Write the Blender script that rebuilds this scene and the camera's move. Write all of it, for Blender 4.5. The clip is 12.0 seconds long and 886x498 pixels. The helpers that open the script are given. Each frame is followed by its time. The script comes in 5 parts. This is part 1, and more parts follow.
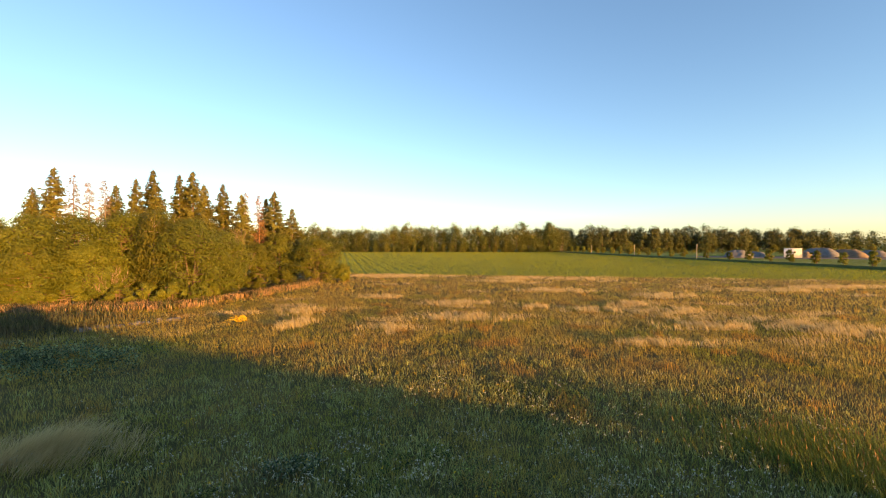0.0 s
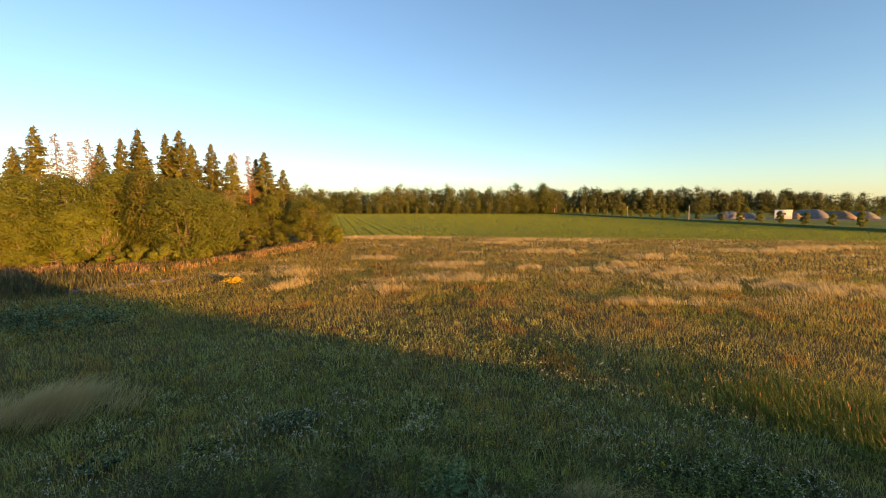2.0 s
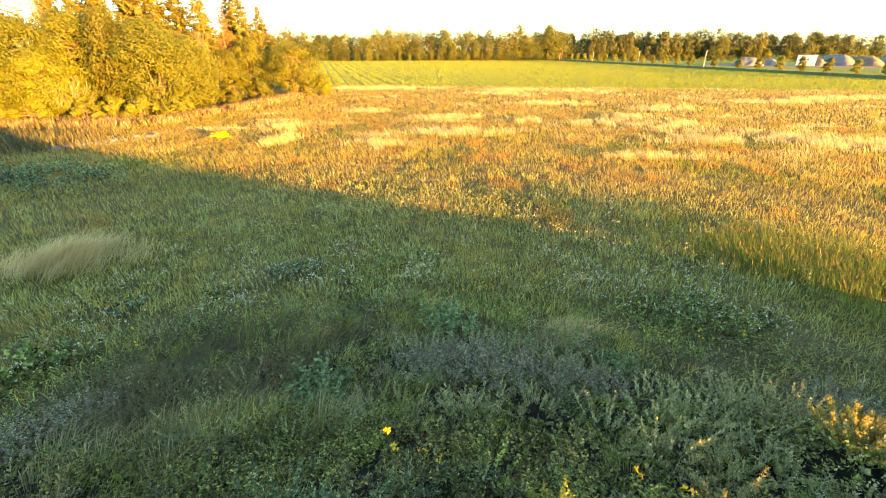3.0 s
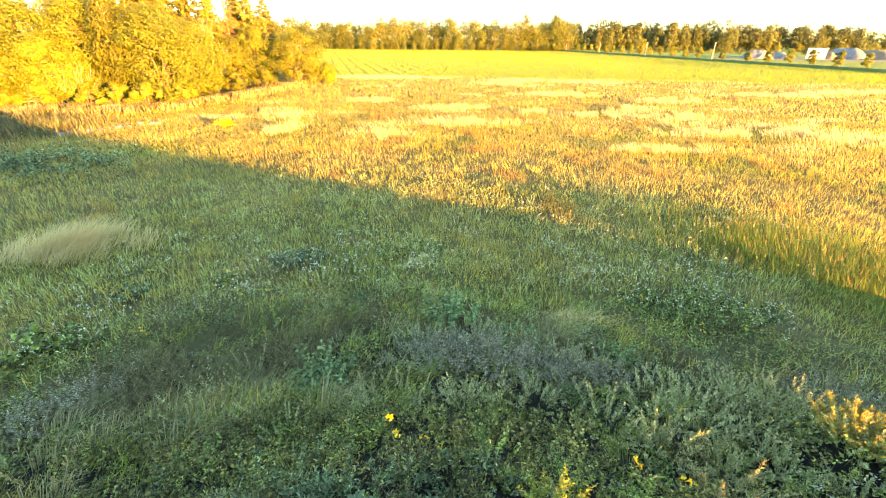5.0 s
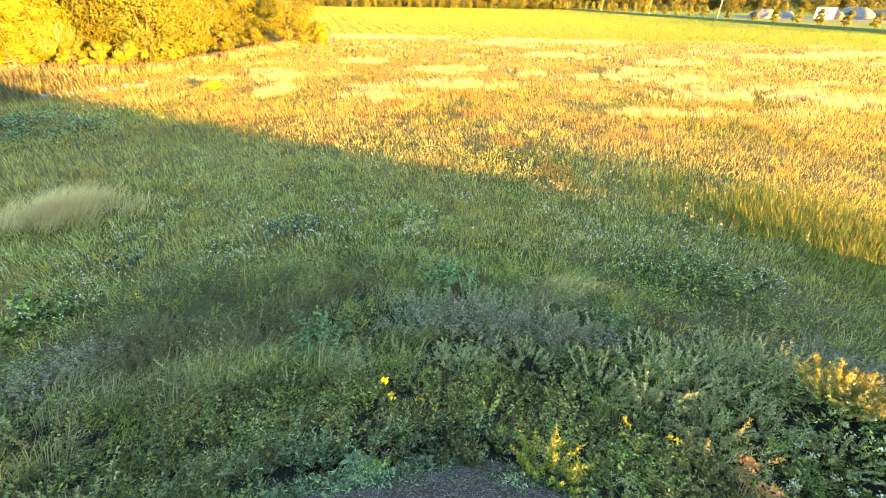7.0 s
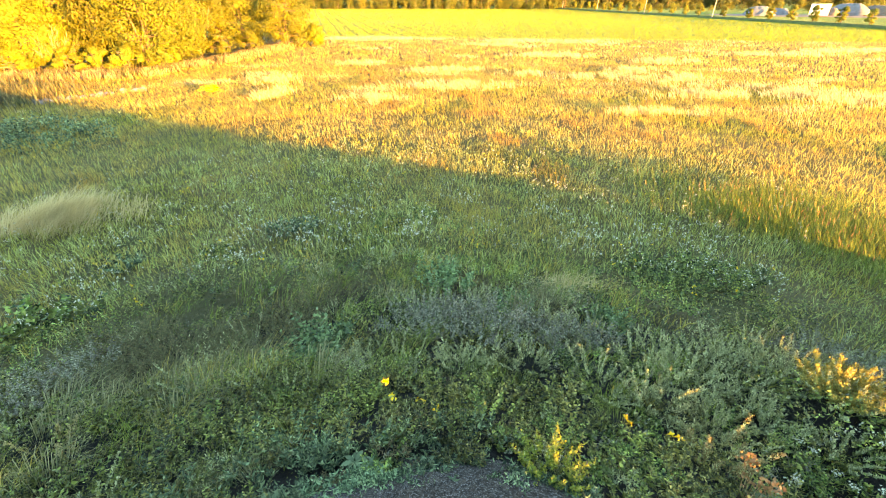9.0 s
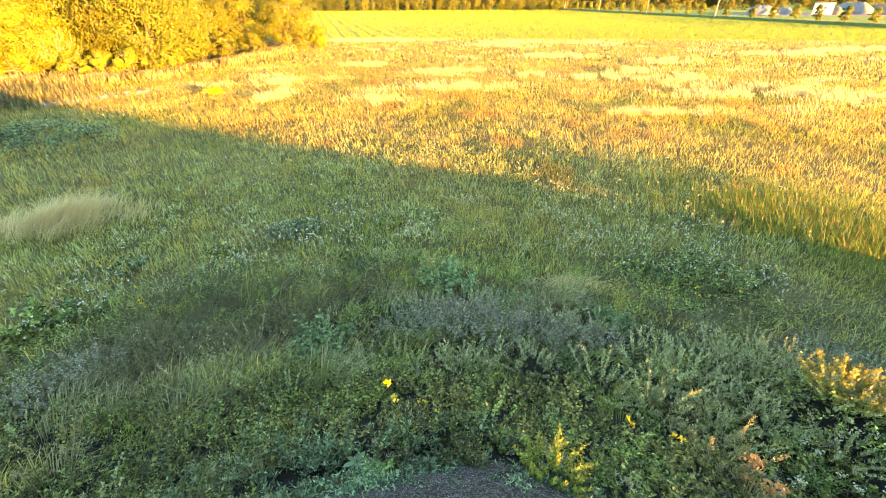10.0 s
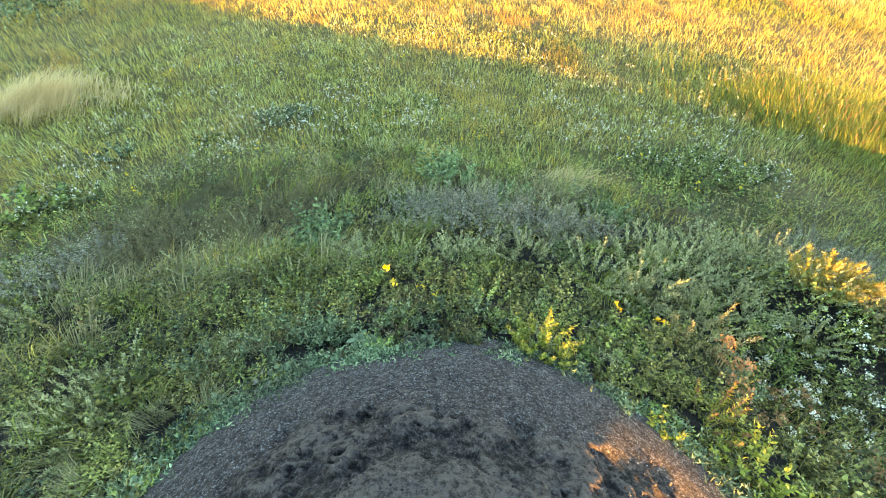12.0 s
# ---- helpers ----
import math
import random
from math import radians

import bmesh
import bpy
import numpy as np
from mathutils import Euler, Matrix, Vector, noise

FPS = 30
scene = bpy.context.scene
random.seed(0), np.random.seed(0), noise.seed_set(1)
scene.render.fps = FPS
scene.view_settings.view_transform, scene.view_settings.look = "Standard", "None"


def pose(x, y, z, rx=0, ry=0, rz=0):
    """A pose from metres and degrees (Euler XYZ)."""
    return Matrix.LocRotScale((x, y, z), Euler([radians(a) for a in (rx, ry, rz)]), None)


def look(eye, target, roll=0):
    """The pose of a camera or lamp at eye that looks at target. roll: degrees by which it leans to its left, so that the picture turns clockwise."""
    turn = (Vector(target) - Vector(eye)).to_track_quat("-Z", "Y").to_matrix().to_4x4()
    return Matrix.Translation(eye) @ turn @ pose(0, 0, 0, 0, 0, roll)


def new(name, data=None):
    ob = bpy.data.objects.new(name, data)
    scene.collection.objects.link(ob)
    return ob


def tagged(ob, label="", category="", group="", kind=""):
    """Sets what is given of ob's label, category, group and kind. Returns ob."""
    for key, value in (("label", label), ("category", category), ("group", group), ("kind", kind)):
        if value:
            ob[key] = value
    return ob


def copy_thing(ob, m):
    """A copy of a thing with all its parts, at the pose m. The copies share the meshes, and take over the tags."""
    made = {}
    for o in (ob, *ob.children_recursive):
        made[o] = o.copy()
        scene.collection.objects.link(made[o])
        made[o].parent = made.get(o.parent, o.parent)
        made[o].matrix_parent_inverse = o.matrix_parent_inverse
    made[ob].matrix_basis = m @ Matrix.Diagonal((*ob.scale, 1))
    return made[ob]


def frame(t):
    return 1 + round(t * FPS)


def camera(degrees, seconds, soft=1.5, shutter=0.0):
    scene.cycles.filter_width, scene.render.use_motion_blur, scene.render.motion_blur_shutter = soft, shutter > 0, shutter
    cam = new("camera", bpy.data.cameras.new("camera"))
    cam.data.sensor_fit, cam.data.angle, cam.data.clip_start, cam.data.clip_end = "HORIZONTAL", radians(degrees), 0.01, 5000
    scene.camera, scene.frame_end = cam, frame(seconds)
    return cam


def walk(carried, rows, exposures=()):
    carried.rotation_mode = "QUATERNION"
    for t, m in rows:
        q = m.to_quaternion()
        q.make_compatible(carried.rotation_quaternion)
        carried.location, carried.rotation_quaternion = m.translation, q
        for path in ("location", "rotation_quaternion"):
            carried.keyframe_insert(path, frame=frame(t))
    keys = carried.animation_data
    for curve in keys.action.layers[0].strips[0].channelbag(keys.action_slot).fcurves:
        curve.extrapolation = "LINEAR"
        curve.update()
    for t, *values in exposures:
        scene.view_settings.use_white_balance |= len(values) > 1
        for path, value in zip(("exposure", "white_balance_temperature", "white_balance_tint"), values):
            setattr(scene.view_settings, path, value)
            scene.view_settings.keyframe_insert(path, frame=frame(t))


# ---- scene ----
def aim(x, y, z, yaw, pitch, roll):
    return pose(x, y, z, 90 + pitch, 0, -yaw) @ pose(0, 0, 0, 0, 0, roll)


cam = camera(92.04, 12.0, soft=1.0)
walk(cam, [
    (0.0, aim(-0.000, -0.084, 6.147, 0.00, -0.83, 0.00)),
    (0.5, aim(-0.005, -0.079, 6.149, 0.33, -0.57, 0.12)),
    (1.0, aim(-0.005, -0.082, 6.137, 0.48, -0.47, -0.24)),
    (1.5, aim(-0.006, -0.080, 6.130, 0.69, -0.16, -0.35)),
    (1.8, aim(-0.004, -0.072, 6.113, 0.80, -0.25, -0.14)),
    (1.9, aim(-0.003, -0.069, 6.108, 0.83, -1.60, -0.08)),
    (2.0, aim(-0.002, -0.066, 6.102, 0.87, -5.95, -0.01)),
    (2.1, aim(0.001, -0.051, 6.086, 1.04, -11.30, 0.05)),
    (2.2, aim(0.004, -0.035, 6.069, 1.21, -16.20, 0.12)),
    (2.3, aim(0.006, -0.020, 6.053, 1.38, -20.10, 0.18)),
    (2.4, aim(0.009, -0.005, 6.036, 1.54, -22.40, 0.25)),
    (2.5, aim(0.012, 0.011, 6.020, 1.71, -23.19, 0.31)),
    (2.7, aim(0.011, 0.008, 6.015, 1.58, -24.00, 0.14)),
    (3.0, aim(0.009, 0.004, 6.008, 1.39, -25.00, -0.12)),
    (3.2, aim(0.008, 0.002, 6.007, 1.34, -25.15, -0.07)),
    (4.8, aim(0.002, -0.007, 6.002, 0.93, -25.47, 0.34)),
    (5.0, aim(-0.003, -0.009, 6.001, 1.02, -26.17, 0.46)),
    (5.5, aim(-0.000, 0.000, 6.000, 1.37, -26.25, 0.53)),
    (6.0, aim(0.004, 0.006, 6.002, 1.43, -26.10, 0.25)),
    (6.5, aim(0.005, 0.002, 6.002, 1.45, -27.50, 0.28)),
    (6.6, aim(0.006, 0.005, 5.997, 1.48, -28.40, 0.37)),
    (6.7, aim(0.008, 0.009, 5.992, 1.51, -29.60, 0.46)),
    (6.8, aim(0.009, 0.012, 5.987, 1.55, -30.30, 0.55)),
    (7.0, aim(0.013, 0.018, 5.977, 1.61, -30.63, 0.72)),
    (7.2, aim(0.013, 0.018, 5.977, 1.63, -30.65, 0.65)),
    (8.8, aim(0.014, 0.015, 5.975, 1.76, -30.55, 0.12)),
    (9.0, aim(0.014, 0.015, 5.974, 1.77, -30.53, 0.05)),
    (9.5, aim(0.018, 0.013, 5.978, 1.67, -30.44, -0.08)),
    (10.0, aim(0.022, 0.011, 5.979, 1.36, -30.40, -0.30)),
    (10.1, aim(0.021, 0.011, 5.972, 1.53, -30.45, -0.07)),
    (10.2, aim(0.021, 0.010, 5.965, 1.70, -31.40, 0.15)),
    (10.3, aim(0.021, 0.010, 5.958, 1.86, -34.30, 0.37)),
    (10.4, aim(0.020, 0.010, 5.951, 2.03, -38.52, 0.60)),
    (10.5, aim(0.018, 0.023, 5.915, 2.51, -42.31, 1.15)),
    (10.7, aim(0.017, 0.024, 5.909, 2.36, -44.30, 1.06)),
    (11.0, aim(0.016, 0.027, 5.900, 2.12, -44.74, 0.93)),
    (11.5, aim(0.014, 0.024, 5.904, 1.84, -44.47, 0.81)),
    (12.0, aim(0.012, 0.028, 5.900, 1.89, -44.45, 0.83)),
], exposures=[(0, 1.83, 7100, 13), (1.5, 1.83, 7100, 13), (2.0, 1.6, 7100, 13), (2.3, 1.66, 7150, 13), (2.5, 2.2, 7450, 11), (3.0, 3.52, 8100, 8), (3.3, 4.02, 8150, 6), (6.0, 4.12, 8150, 6), (6.8, 4.12, 8150, 6), (10.1, 4.12, 8150, 6), (10.35, 4.05, 8200, 8), (10.55, 4.1, 8300, 10), (11.0, 4.4, 8300, 10), (12, 4.47, 8300, 10)])

# ---- world and sun ----
SUN_AZ, SUN_EL = 135.3, 3.9          # degrees clockwise from +y, above the horizon
world = bpy.data.worlds.new("sky")
scene.world = world
world.use_nodes = True
wn, wl = world.node_tree.nodes, world.node_tree.links
sky = wn.new("ShaderNodeTexSky")
sky.sky_type, sky.sun_disc = "NISHITA", False
sky.sun_elevation, sky.sun_rotation = radians(SUN_EL + 5.0), radians(SUN_AZ)
sky.air_density, sky.dust_density, sky.ozone_density = 1.0, 0.3, 2.9
wn["Background"].inputs["Strength"].default_value = 0.1
wl.new(sky.outputs["Color"], wn["Background"].inputs["Color"])

sun = new("sun", bpy.data.lights.new("sun", "SUN"))
sun.data.energy, sun.data.angle, sun.data.color = 5.0, radians(0.6), (1.0, 0.495, 0.105)
sa, se = radians(SUN_AZ), radians(SUN_EL)
to_sun = Vector((math.sin(sa) * math.cos(se), math.cos(sa) * math.cos(se), math.sin(se)))
sun.matrix_world = look(to_sun * 200, (0, 0, 0))


# ---- materials ----
def fresh(name, rough=0.8, spec=0.25):
    m = bpy.data.materials.new(name)
    m.use_nodes = True
    n, l = m.node_tree.nodes, m.node_tree.links
    b = n["Principled BSDF"]
    b.inputs["Roughness"].default_value = rough
    b.inputs["Specular IOR Level"].default_value = spec
    return m, n, l, b


def ramp(n, stops):
    r = n.new("ShaderNodeValToRGB")
    e = r.color_ramp.elements
    while len(e) < len(stops):
        e.new(0.5)
    for k, (p, c) in zip(e, stops):
        k.position, k.color = p, (*c, 1)
    return r


def noise_tex(n, l, scale, detail=4.0, rough=0.6, coord="Object"):
    c = n.new("ShaderNodeTexCoord")
    t = n.new("ShaderNodeTexNoise")
    t.inputs["Scale"].default_value, t.inputs["Detail"].default_value, t.inputs["Roughness"].default_value = scale, detail, rough
    l.new(c.outputs[coord], t.inputs["Vector"])
    return t


def foliage(name, c1, c2, patch=None, patch_scale=0.25, trans=0.25, rough=0.55, spec=0.15, clump=0.0):
    """Leaves or blades: each island takes its own shade between c1 and c2; patches of a third colour."""
    m, n, l, b = fresh(name, rough, spec)
    g = n.new("ShaderNodeNewGeometry")
    even = 0.36 if clump else 0.5
    mid = tuple(p + (q - p) * even for p, q in zip(c1, c2))
    r = ramp(n, [(0.0, c1), (0.55, mid), (1.0, c2)])
    l.new(g.outputs["Random Per Island"], r.inputs["Fac"])
    o, v, h = n.new("ShaderNodeObjectInfo"), n.new("ShaderNodeMapRange"), n.new("ShaderNodeHueSaturation")
    v.inputs["To Min"].default_value, v.inputs["To Max"].default_value = 0.75, 1.25
    l.new(o.outputs["Random"], v.inputs["Value"])
    l.new(v.outputs["Result"], h.inputs["Value"])
    l.new(r.outputs["Color"], h.inputs["Color"])
    out = h.outputs["Color"]
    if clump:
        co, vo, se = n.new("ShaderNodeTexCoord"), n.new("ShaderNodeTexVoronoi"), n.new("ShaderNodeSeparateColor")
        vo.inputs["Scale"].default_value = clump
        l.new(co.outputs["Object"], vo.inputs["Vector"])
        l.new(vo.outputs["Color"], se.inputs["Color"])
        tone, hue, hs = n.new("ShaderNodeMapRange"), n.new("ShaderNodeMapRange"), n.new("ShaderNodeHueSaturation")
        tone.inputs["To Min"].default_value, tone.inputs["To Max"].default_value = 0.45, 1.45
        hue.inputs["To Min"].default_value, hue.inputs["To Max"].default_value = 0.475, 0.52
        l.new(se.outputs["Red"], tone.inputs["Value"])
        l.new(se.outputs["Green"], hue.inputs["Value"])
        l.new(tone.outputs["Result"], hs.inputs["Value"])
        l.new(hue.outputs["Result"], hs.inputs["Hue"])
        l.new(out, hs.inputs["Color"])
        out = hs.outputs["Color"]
    if patch:
        t = noise_tex(n, l, patch_scale, 3.0)
        k = ramp(n, [(0.42, (0, 0, 0)), (0.62, (1, 1, 1))])
        l.new(t.outputs["Fac"], k.inputs["Fac"])
        x = n.new("ShaderNodeMixRGB")
        x.inputs["Color2"].default_value = (*patch, 1)
        q = n.new("ShaderNodeMath")
        q.operation = "MULTIPLY"
        q.inputs[1].default_value = 0.6
        l.new(k.outputs["Color"], q.inputs[0])
        l.new(q.outputs[0], x.inputs["Fac"])
        l.new(out, x.inputs["Color1"])
        out = x.outputs["Color"]
    l.new(out, b.inputs["Base Color"])
    if trans:
        tr, mx = n.new("ShaderNodeBsdfTranslucent"), n.new("ShaderNodeMixShader")
        l.new(out, tr.inputs["Color"])
        mx.inputs["Fac"].default_value = trans
        l.new(b.outputs["BSDF"], mx.inputs[1])
        l.new(tr.outputs["BSDF"], mx.inputs[2])
        l.new(mx.outputs["Shader"], n["Material Output"].inputs["Surface"])
    return m


def solid(name, stops, scale, rough=0.85, bump=0.0, bump_scale=30.0, spec=0.25, coord="Object", metal=0.0):
    m, n, l, b = fresh(name, rough, spec)
    b.inputs["Metallic"].default_value = metal
    t = noise_tex(n, l, scale, 6.0, 0.65, coord)
    r = ramp(n, stops)
    l.new(t.outputs["Fac"], r.inputs["Fac"])
    l.new(r.outputs["Color"], b.inputs["Base Color"])
    if bump:
        u = noise_tex(n, l, bump_scale, 5.0, 0.65, coord)
        k = n.new("ShaderNodeBump")
        k.inputs["Strength"].default_value = bump
        k.inputs["Distance"].default_value = 1.0 / bump_scale
        l.new(u.outputs["Fac"], k.inputs["Height"])
        l.new(k.outputs["Normal"], b.inputs["Normal"])
    return m


GREEN = foliage("meadow_green", (0.235, 0.235, 0.036), (0.46, 0.42, 0.08), (0.32, 0.25, 0.06), 0.3, trans=0.62, spec=0.1)
DRY = foliage("meadow_dry", (0.42, 0.325, 0.07), (0.60, 0.485, 0.12), (0.40, 0.275, 0.065), 0.3, trans=0.62, spec=0.1)
RUST = foliage("sorrel_rust", (0.38, 0.225, 0.05), (0.54, 0.345, 0.085), trans=0.62, spec=0.1)
SAGE = foliage("sage_grass", (0.26, 0.275, 0.07), (0.52, 0.52, 0.165), trans=0.3, spec=0.1)
STRAW = foliage("straw", (0.6, 0.46, 0.2), (0.78, 0.62, 0.32), trans=0.5, spec=0.1)
REED = foliage("reed_green", (0.125, 0.165, 0.026), (0.29, 0.325, 0.07), trans=0.4, spec=0.1)
# three greens with gap shade and bright leaf tips put into their wide range
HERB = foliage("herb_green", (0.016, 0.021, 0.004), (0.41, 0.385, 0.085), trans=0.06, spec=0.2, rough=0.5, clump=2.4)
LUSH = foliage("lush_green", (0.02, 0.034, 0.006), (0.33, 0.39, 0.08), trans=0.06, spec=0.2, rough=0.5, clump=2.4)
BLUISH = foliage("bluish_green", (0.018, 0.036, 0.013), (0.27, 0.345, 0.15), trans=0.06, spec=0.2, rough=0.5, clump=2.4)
GREY = foliage("grey_green", (0.17, 0.175, 0.078), (0.60, 0.58, 0.28), trans=0.1)
DUSK = foliage("dusky_leaf", (0.085, 0.08, 0.05), (0.40, 0.37, 0.23), (0.15, 0.105, 0.085), 2.5, trans=0.04)
YELLOW_LEAF = foliage("yellow_green_leaf", (0.16, 0.2, 0.03), (0.4, 0.4, 0.06), trans=0.3)
ELDER = foliage("elder_leaf", (0.04, 0.065, 0.022), (0.22, 0.30, 0.105), trans=0.1, spec=0.2)
SUNLIT_SEED = foliage("sunlit_panicle", (0.30, 0.25, 0.06), (0.5, 0.42, 0.11), trans=0.2, spec=0.1)
FADED = foliage("faded_brown_weed", (0.055, 0.045, 0.019), (0.27, 0.205, 0.09), (0.16, 0.15, 0.056), 1.2, trans=0.08)
TURF = foliage("turf_green", (0.06, 0.07, 0.014), (0.27, 0.27, 0.07), trans=0.1, spec=0.1)
PALE_GRASS = foliage("pale_grass", (0.16, 0.15, 0.06), (0.42, 0.36, 0.17), trans=0.2, spec=0.1)
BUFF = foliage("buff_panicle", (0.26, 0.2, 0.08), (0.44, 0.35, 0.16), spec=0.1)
BROWN_HEAD = foliage("brown_seed_head", (0.20, 0.10, 0.04), (0.36, 0.20, 0.08))
WHITE_FLOWER = foliage("white_flower", (0.56, 0.52, 0.36), (0.80, 0.75, 0.54), trans=0.2)
YELLOW_FLOWER = foliage("yellow_flower", (0.70, 0.42, 0.02), (0.90, 0.62, 0.05), trans=0.3)
RANK = foliage("rank_herb", (0.03, 0.034, 0.012), (0.13, 0.125, 0.05), (0.10, 0.07, 0.045), 0.6)
PINK = foliage("fireweed_pink", (0.25, 0.15, 0.075), (0.4, 0.245, 0.135), (0.28, 0.19, 0.09), 0.5)
STEM = foliage("green_stem", (0.09, 0.11, 0.035), (0.17, 0.17, 0.06), trans=0.0)
STEM_DRY = foliage("dry_stem", (0.20, 0.12, 0.05), (0.36, 0.24, 0.12), trans=0.0)
WILLOW = foliage("willow_leaf", (0.115, 0.132, 0.022), (0.18, 0.192, 0.034), (0.10, 0.125, 0.024), 0.35, trans=0.45)
BUSH = foliage("bush_leaf", (0.10, 0.118, 0.018), (0.205, 0.205, 0.034), trans=0.45)
BIRCH = foliage("birch_leaf", (0.08, 0.085, 0.015), (0.16, 0.15, 0.028), trans=0.4)
SPRUCE = foliage("spruce_needles", (0.075, 0.078, 0.018), (0.17, 0.155, 0.035), trans=0.2)
DEAD_TWIG = foliage("dead_twig", (0.16, 0.12, 0.08), (0.28, 0.21, 0.14), trans=0.0)
RED_TWIG = foliage("reddish_dead_twig", (0.15, 0.075, 0.035), (0.26, 0.14, 0.065), trans=0.0)
FAR_A = foliage("far_crown_olive", (0.09, 0.10, 0.022), (0.18, 0.175, 0.042), trans=0.45)
FAR_B = foliage("far_crown_green", (0.065, 0.085, 0.022), (0.14, 0.15, 0.038), trans=0.45)
FAR_PINE = foliage("far_pine", (0.05, 0.062, 0.022), (0.105, 0.112, 0.038), trans=0.2)
CROP = foliage("crop_leaf", (0.225, 0.265, 0.032), (0.285, 0.32, 0.042), trans=0.5, spec=0.1)
BARK = solid("bark", [(0.3, (0.09, 0.06, 0.04)), (0.7, (0.20, 0.14, 0.09))], 6, 0.9, 0.5, 25)
BIRCH_BARK = solid("pale_bark", [(0.35, (0.18, 0.13, 0.09)), (0.55, (0.36, 0.28, 0.19))], 3, 0.8, 0.3, 20)
STONE = solid("field_stone", [(0.3, (0.10, 0.09, 0.08)), (0.7, (0.27, 0.245, 0.215))], 2.5, 0.85, 0.5, 14)
CRUMB = foliage("soil_crumb", (0.026, 0.021, 0.018), (0.12, 0.098, 0.082), trans=0.0, rough=0.95, spec=0.1)
PEBBLE = foliage("pebble", (0.04, 0.038, 0.037), (0.30, 0.29, 0.275), trans=0.0, rough=0.8)
GRAVEL = solid("grey_gravel", [(0.3, (0.11, 0.105, 0.10)), (0.7, (0.20, 0.19, 0.18))], 0.8, 0.95, 0.6, 6)
SAND = solid("brown_sand", [(0.3, (0.13, 0.095, 0.065)), (0.7, (0.22, 0.165, 0.115))], 0.8, 0.95, 0.6, 5)
ASPHALT = solid("asphalt", [(0.3, (0.07, 0.07, 0.068)), (0.7, (0.11, 0.105, 0.10))], 2.0, 0.9, 0.3, 40)
VERGE = solid("road_verge", [(0.3, (0.07, 0.085, 0.022)), (0.7, (0.14, 0.14, 0.04))], 0.8, 0.95, 0.8, 3)
WHITE_WALL = solid("white_sheet", [(0.3, (0.74, 0.73, 0.71)), (0.7, (0.82, 0.81, 0.79))], 0.9, 0.6, 0.1, 8)
CREAM_POST = solid("cream_post", [(0.3, (0.30, 0.25, 0.18)), (0.7, (0.42, 0.36, 0.28))], 2.0, 0.8, 0.2, 20)
DARK_METAL = solid("dark_metal", [(0.3, (0.05, 0.05, 0.055)), (0.7, (0.09, 0.09, 0.095))], 3.0, 0.6, 0.1, 20)


def ground_material():
    m, n, l, b = fresh("ground", 0.95, 0.15)
    co = n.new("ShaderNodeTexCoord")
    sep = n.new("ShaderNodeSeparateXYZ")
    l.new(co.outputs["Object"], sep.inputs[0])
    a = noise_tex(n, l, 0.22, 6.0, 0.65)
    meadow = ramp(n, [(0.30, (0.075, 0.075, 0.024)), (0.48, (0.12, 0.10, 0.036)), (0.60, (0.17, 0.125, 0.048)), (0.75, (0.12, 0.11, 0.034))])
    l.new(a.outputs["Fac"], meadow.inputs["Fac"])
    c = noise_tex(n, l, 0.05, 5.0, 0.6)
    crop = ramp(n, [(0.30, (0.12, 0.16, 0.024)), (0.55, (0.16, 0.195, 0.03)), (0.75, (0.19, 0.195, 0.04))])
    l.new(c.outputs["Fac"], crop.inputs["Fac"])
    # the crop begins behind a slanting, slightly ragged line
    s1 = n.new("ShaderNodeMath")
    s1.operation = "MULTIPLY_ADD"
    s1.inputs[1].default_value = 0.174
    l.new(sep.outputs["X"], s1.inputs[0])
    l.new(sep.outputs["Y"], s1.inputs[2])
    s2 = n.new("ShaderNodeMapRange")
    s2.inputs["From Min"].default_value, s2.inputs["From Max"].default_value = 80.0, 83.0
    l.new(s1.outputs[0], s2.inputs["Value"])
    x = n.new("ShaderNodeMixRGB")
    l.new(s2.outputs["Result"], x.inputs["Fac"])
    l.new(meadow.outputs["Color"], x.inputs["Color1"])
    l.new(crop.outputs["Color"], x.inputs["Color2"])
    # dark humus on the mound, blackened further to paint shade between the weeds
    ln, hm, hx = n.new("ShaderNodeVectorMath"), n.new("ShaderNodeMapRange"), n.new("ShaderNodeMixRGB")
    ln.operation = "LENGTH"
    l.new(co.outputs["Object"], ln.inputs[0])
    hm.inputs["From Min"].default_value, hm.inputs["From Max"].default_value = 8.0, 6.0
    l.new(ln.outputs["Value"], hm.inputs["Value"])
    l.new(hm.outputs["Result"], hx.inputs["Fac"])
    l.new(x.outputs["Color"], hx.inputs["Color1"])
    hx.inputs["Color2"].default_value = (0.020, 0.016, 0.011, 1)
    x = hx
    f = noise_tex(n, l, 9.0, 6.0, 0.7)
    mul = n.new("ShaderNodeMixRGB")
    mul.blend_type, mul.inputs["Fac"].default_value = "OVERLAY", 0.7
    l.new(x.outputs["Color"], mul.inputs["Color1"])
    l.new(f.outputs["Fac"], mul.inputs["Color2"])
    l.new(mul.outputs["Color"], b.inputs["Base Color"])
    k = n.new("ShaderNodeBump")
    k.inputs["Strength"].default_value, k.inputs["Distance"].default_value = 1.0, 0.2
    l.new(f.outputs["Fac"], k.inputs["Height"])
    l.new(k.outputs["Normal"], b.inputs["Normal"])
    return m


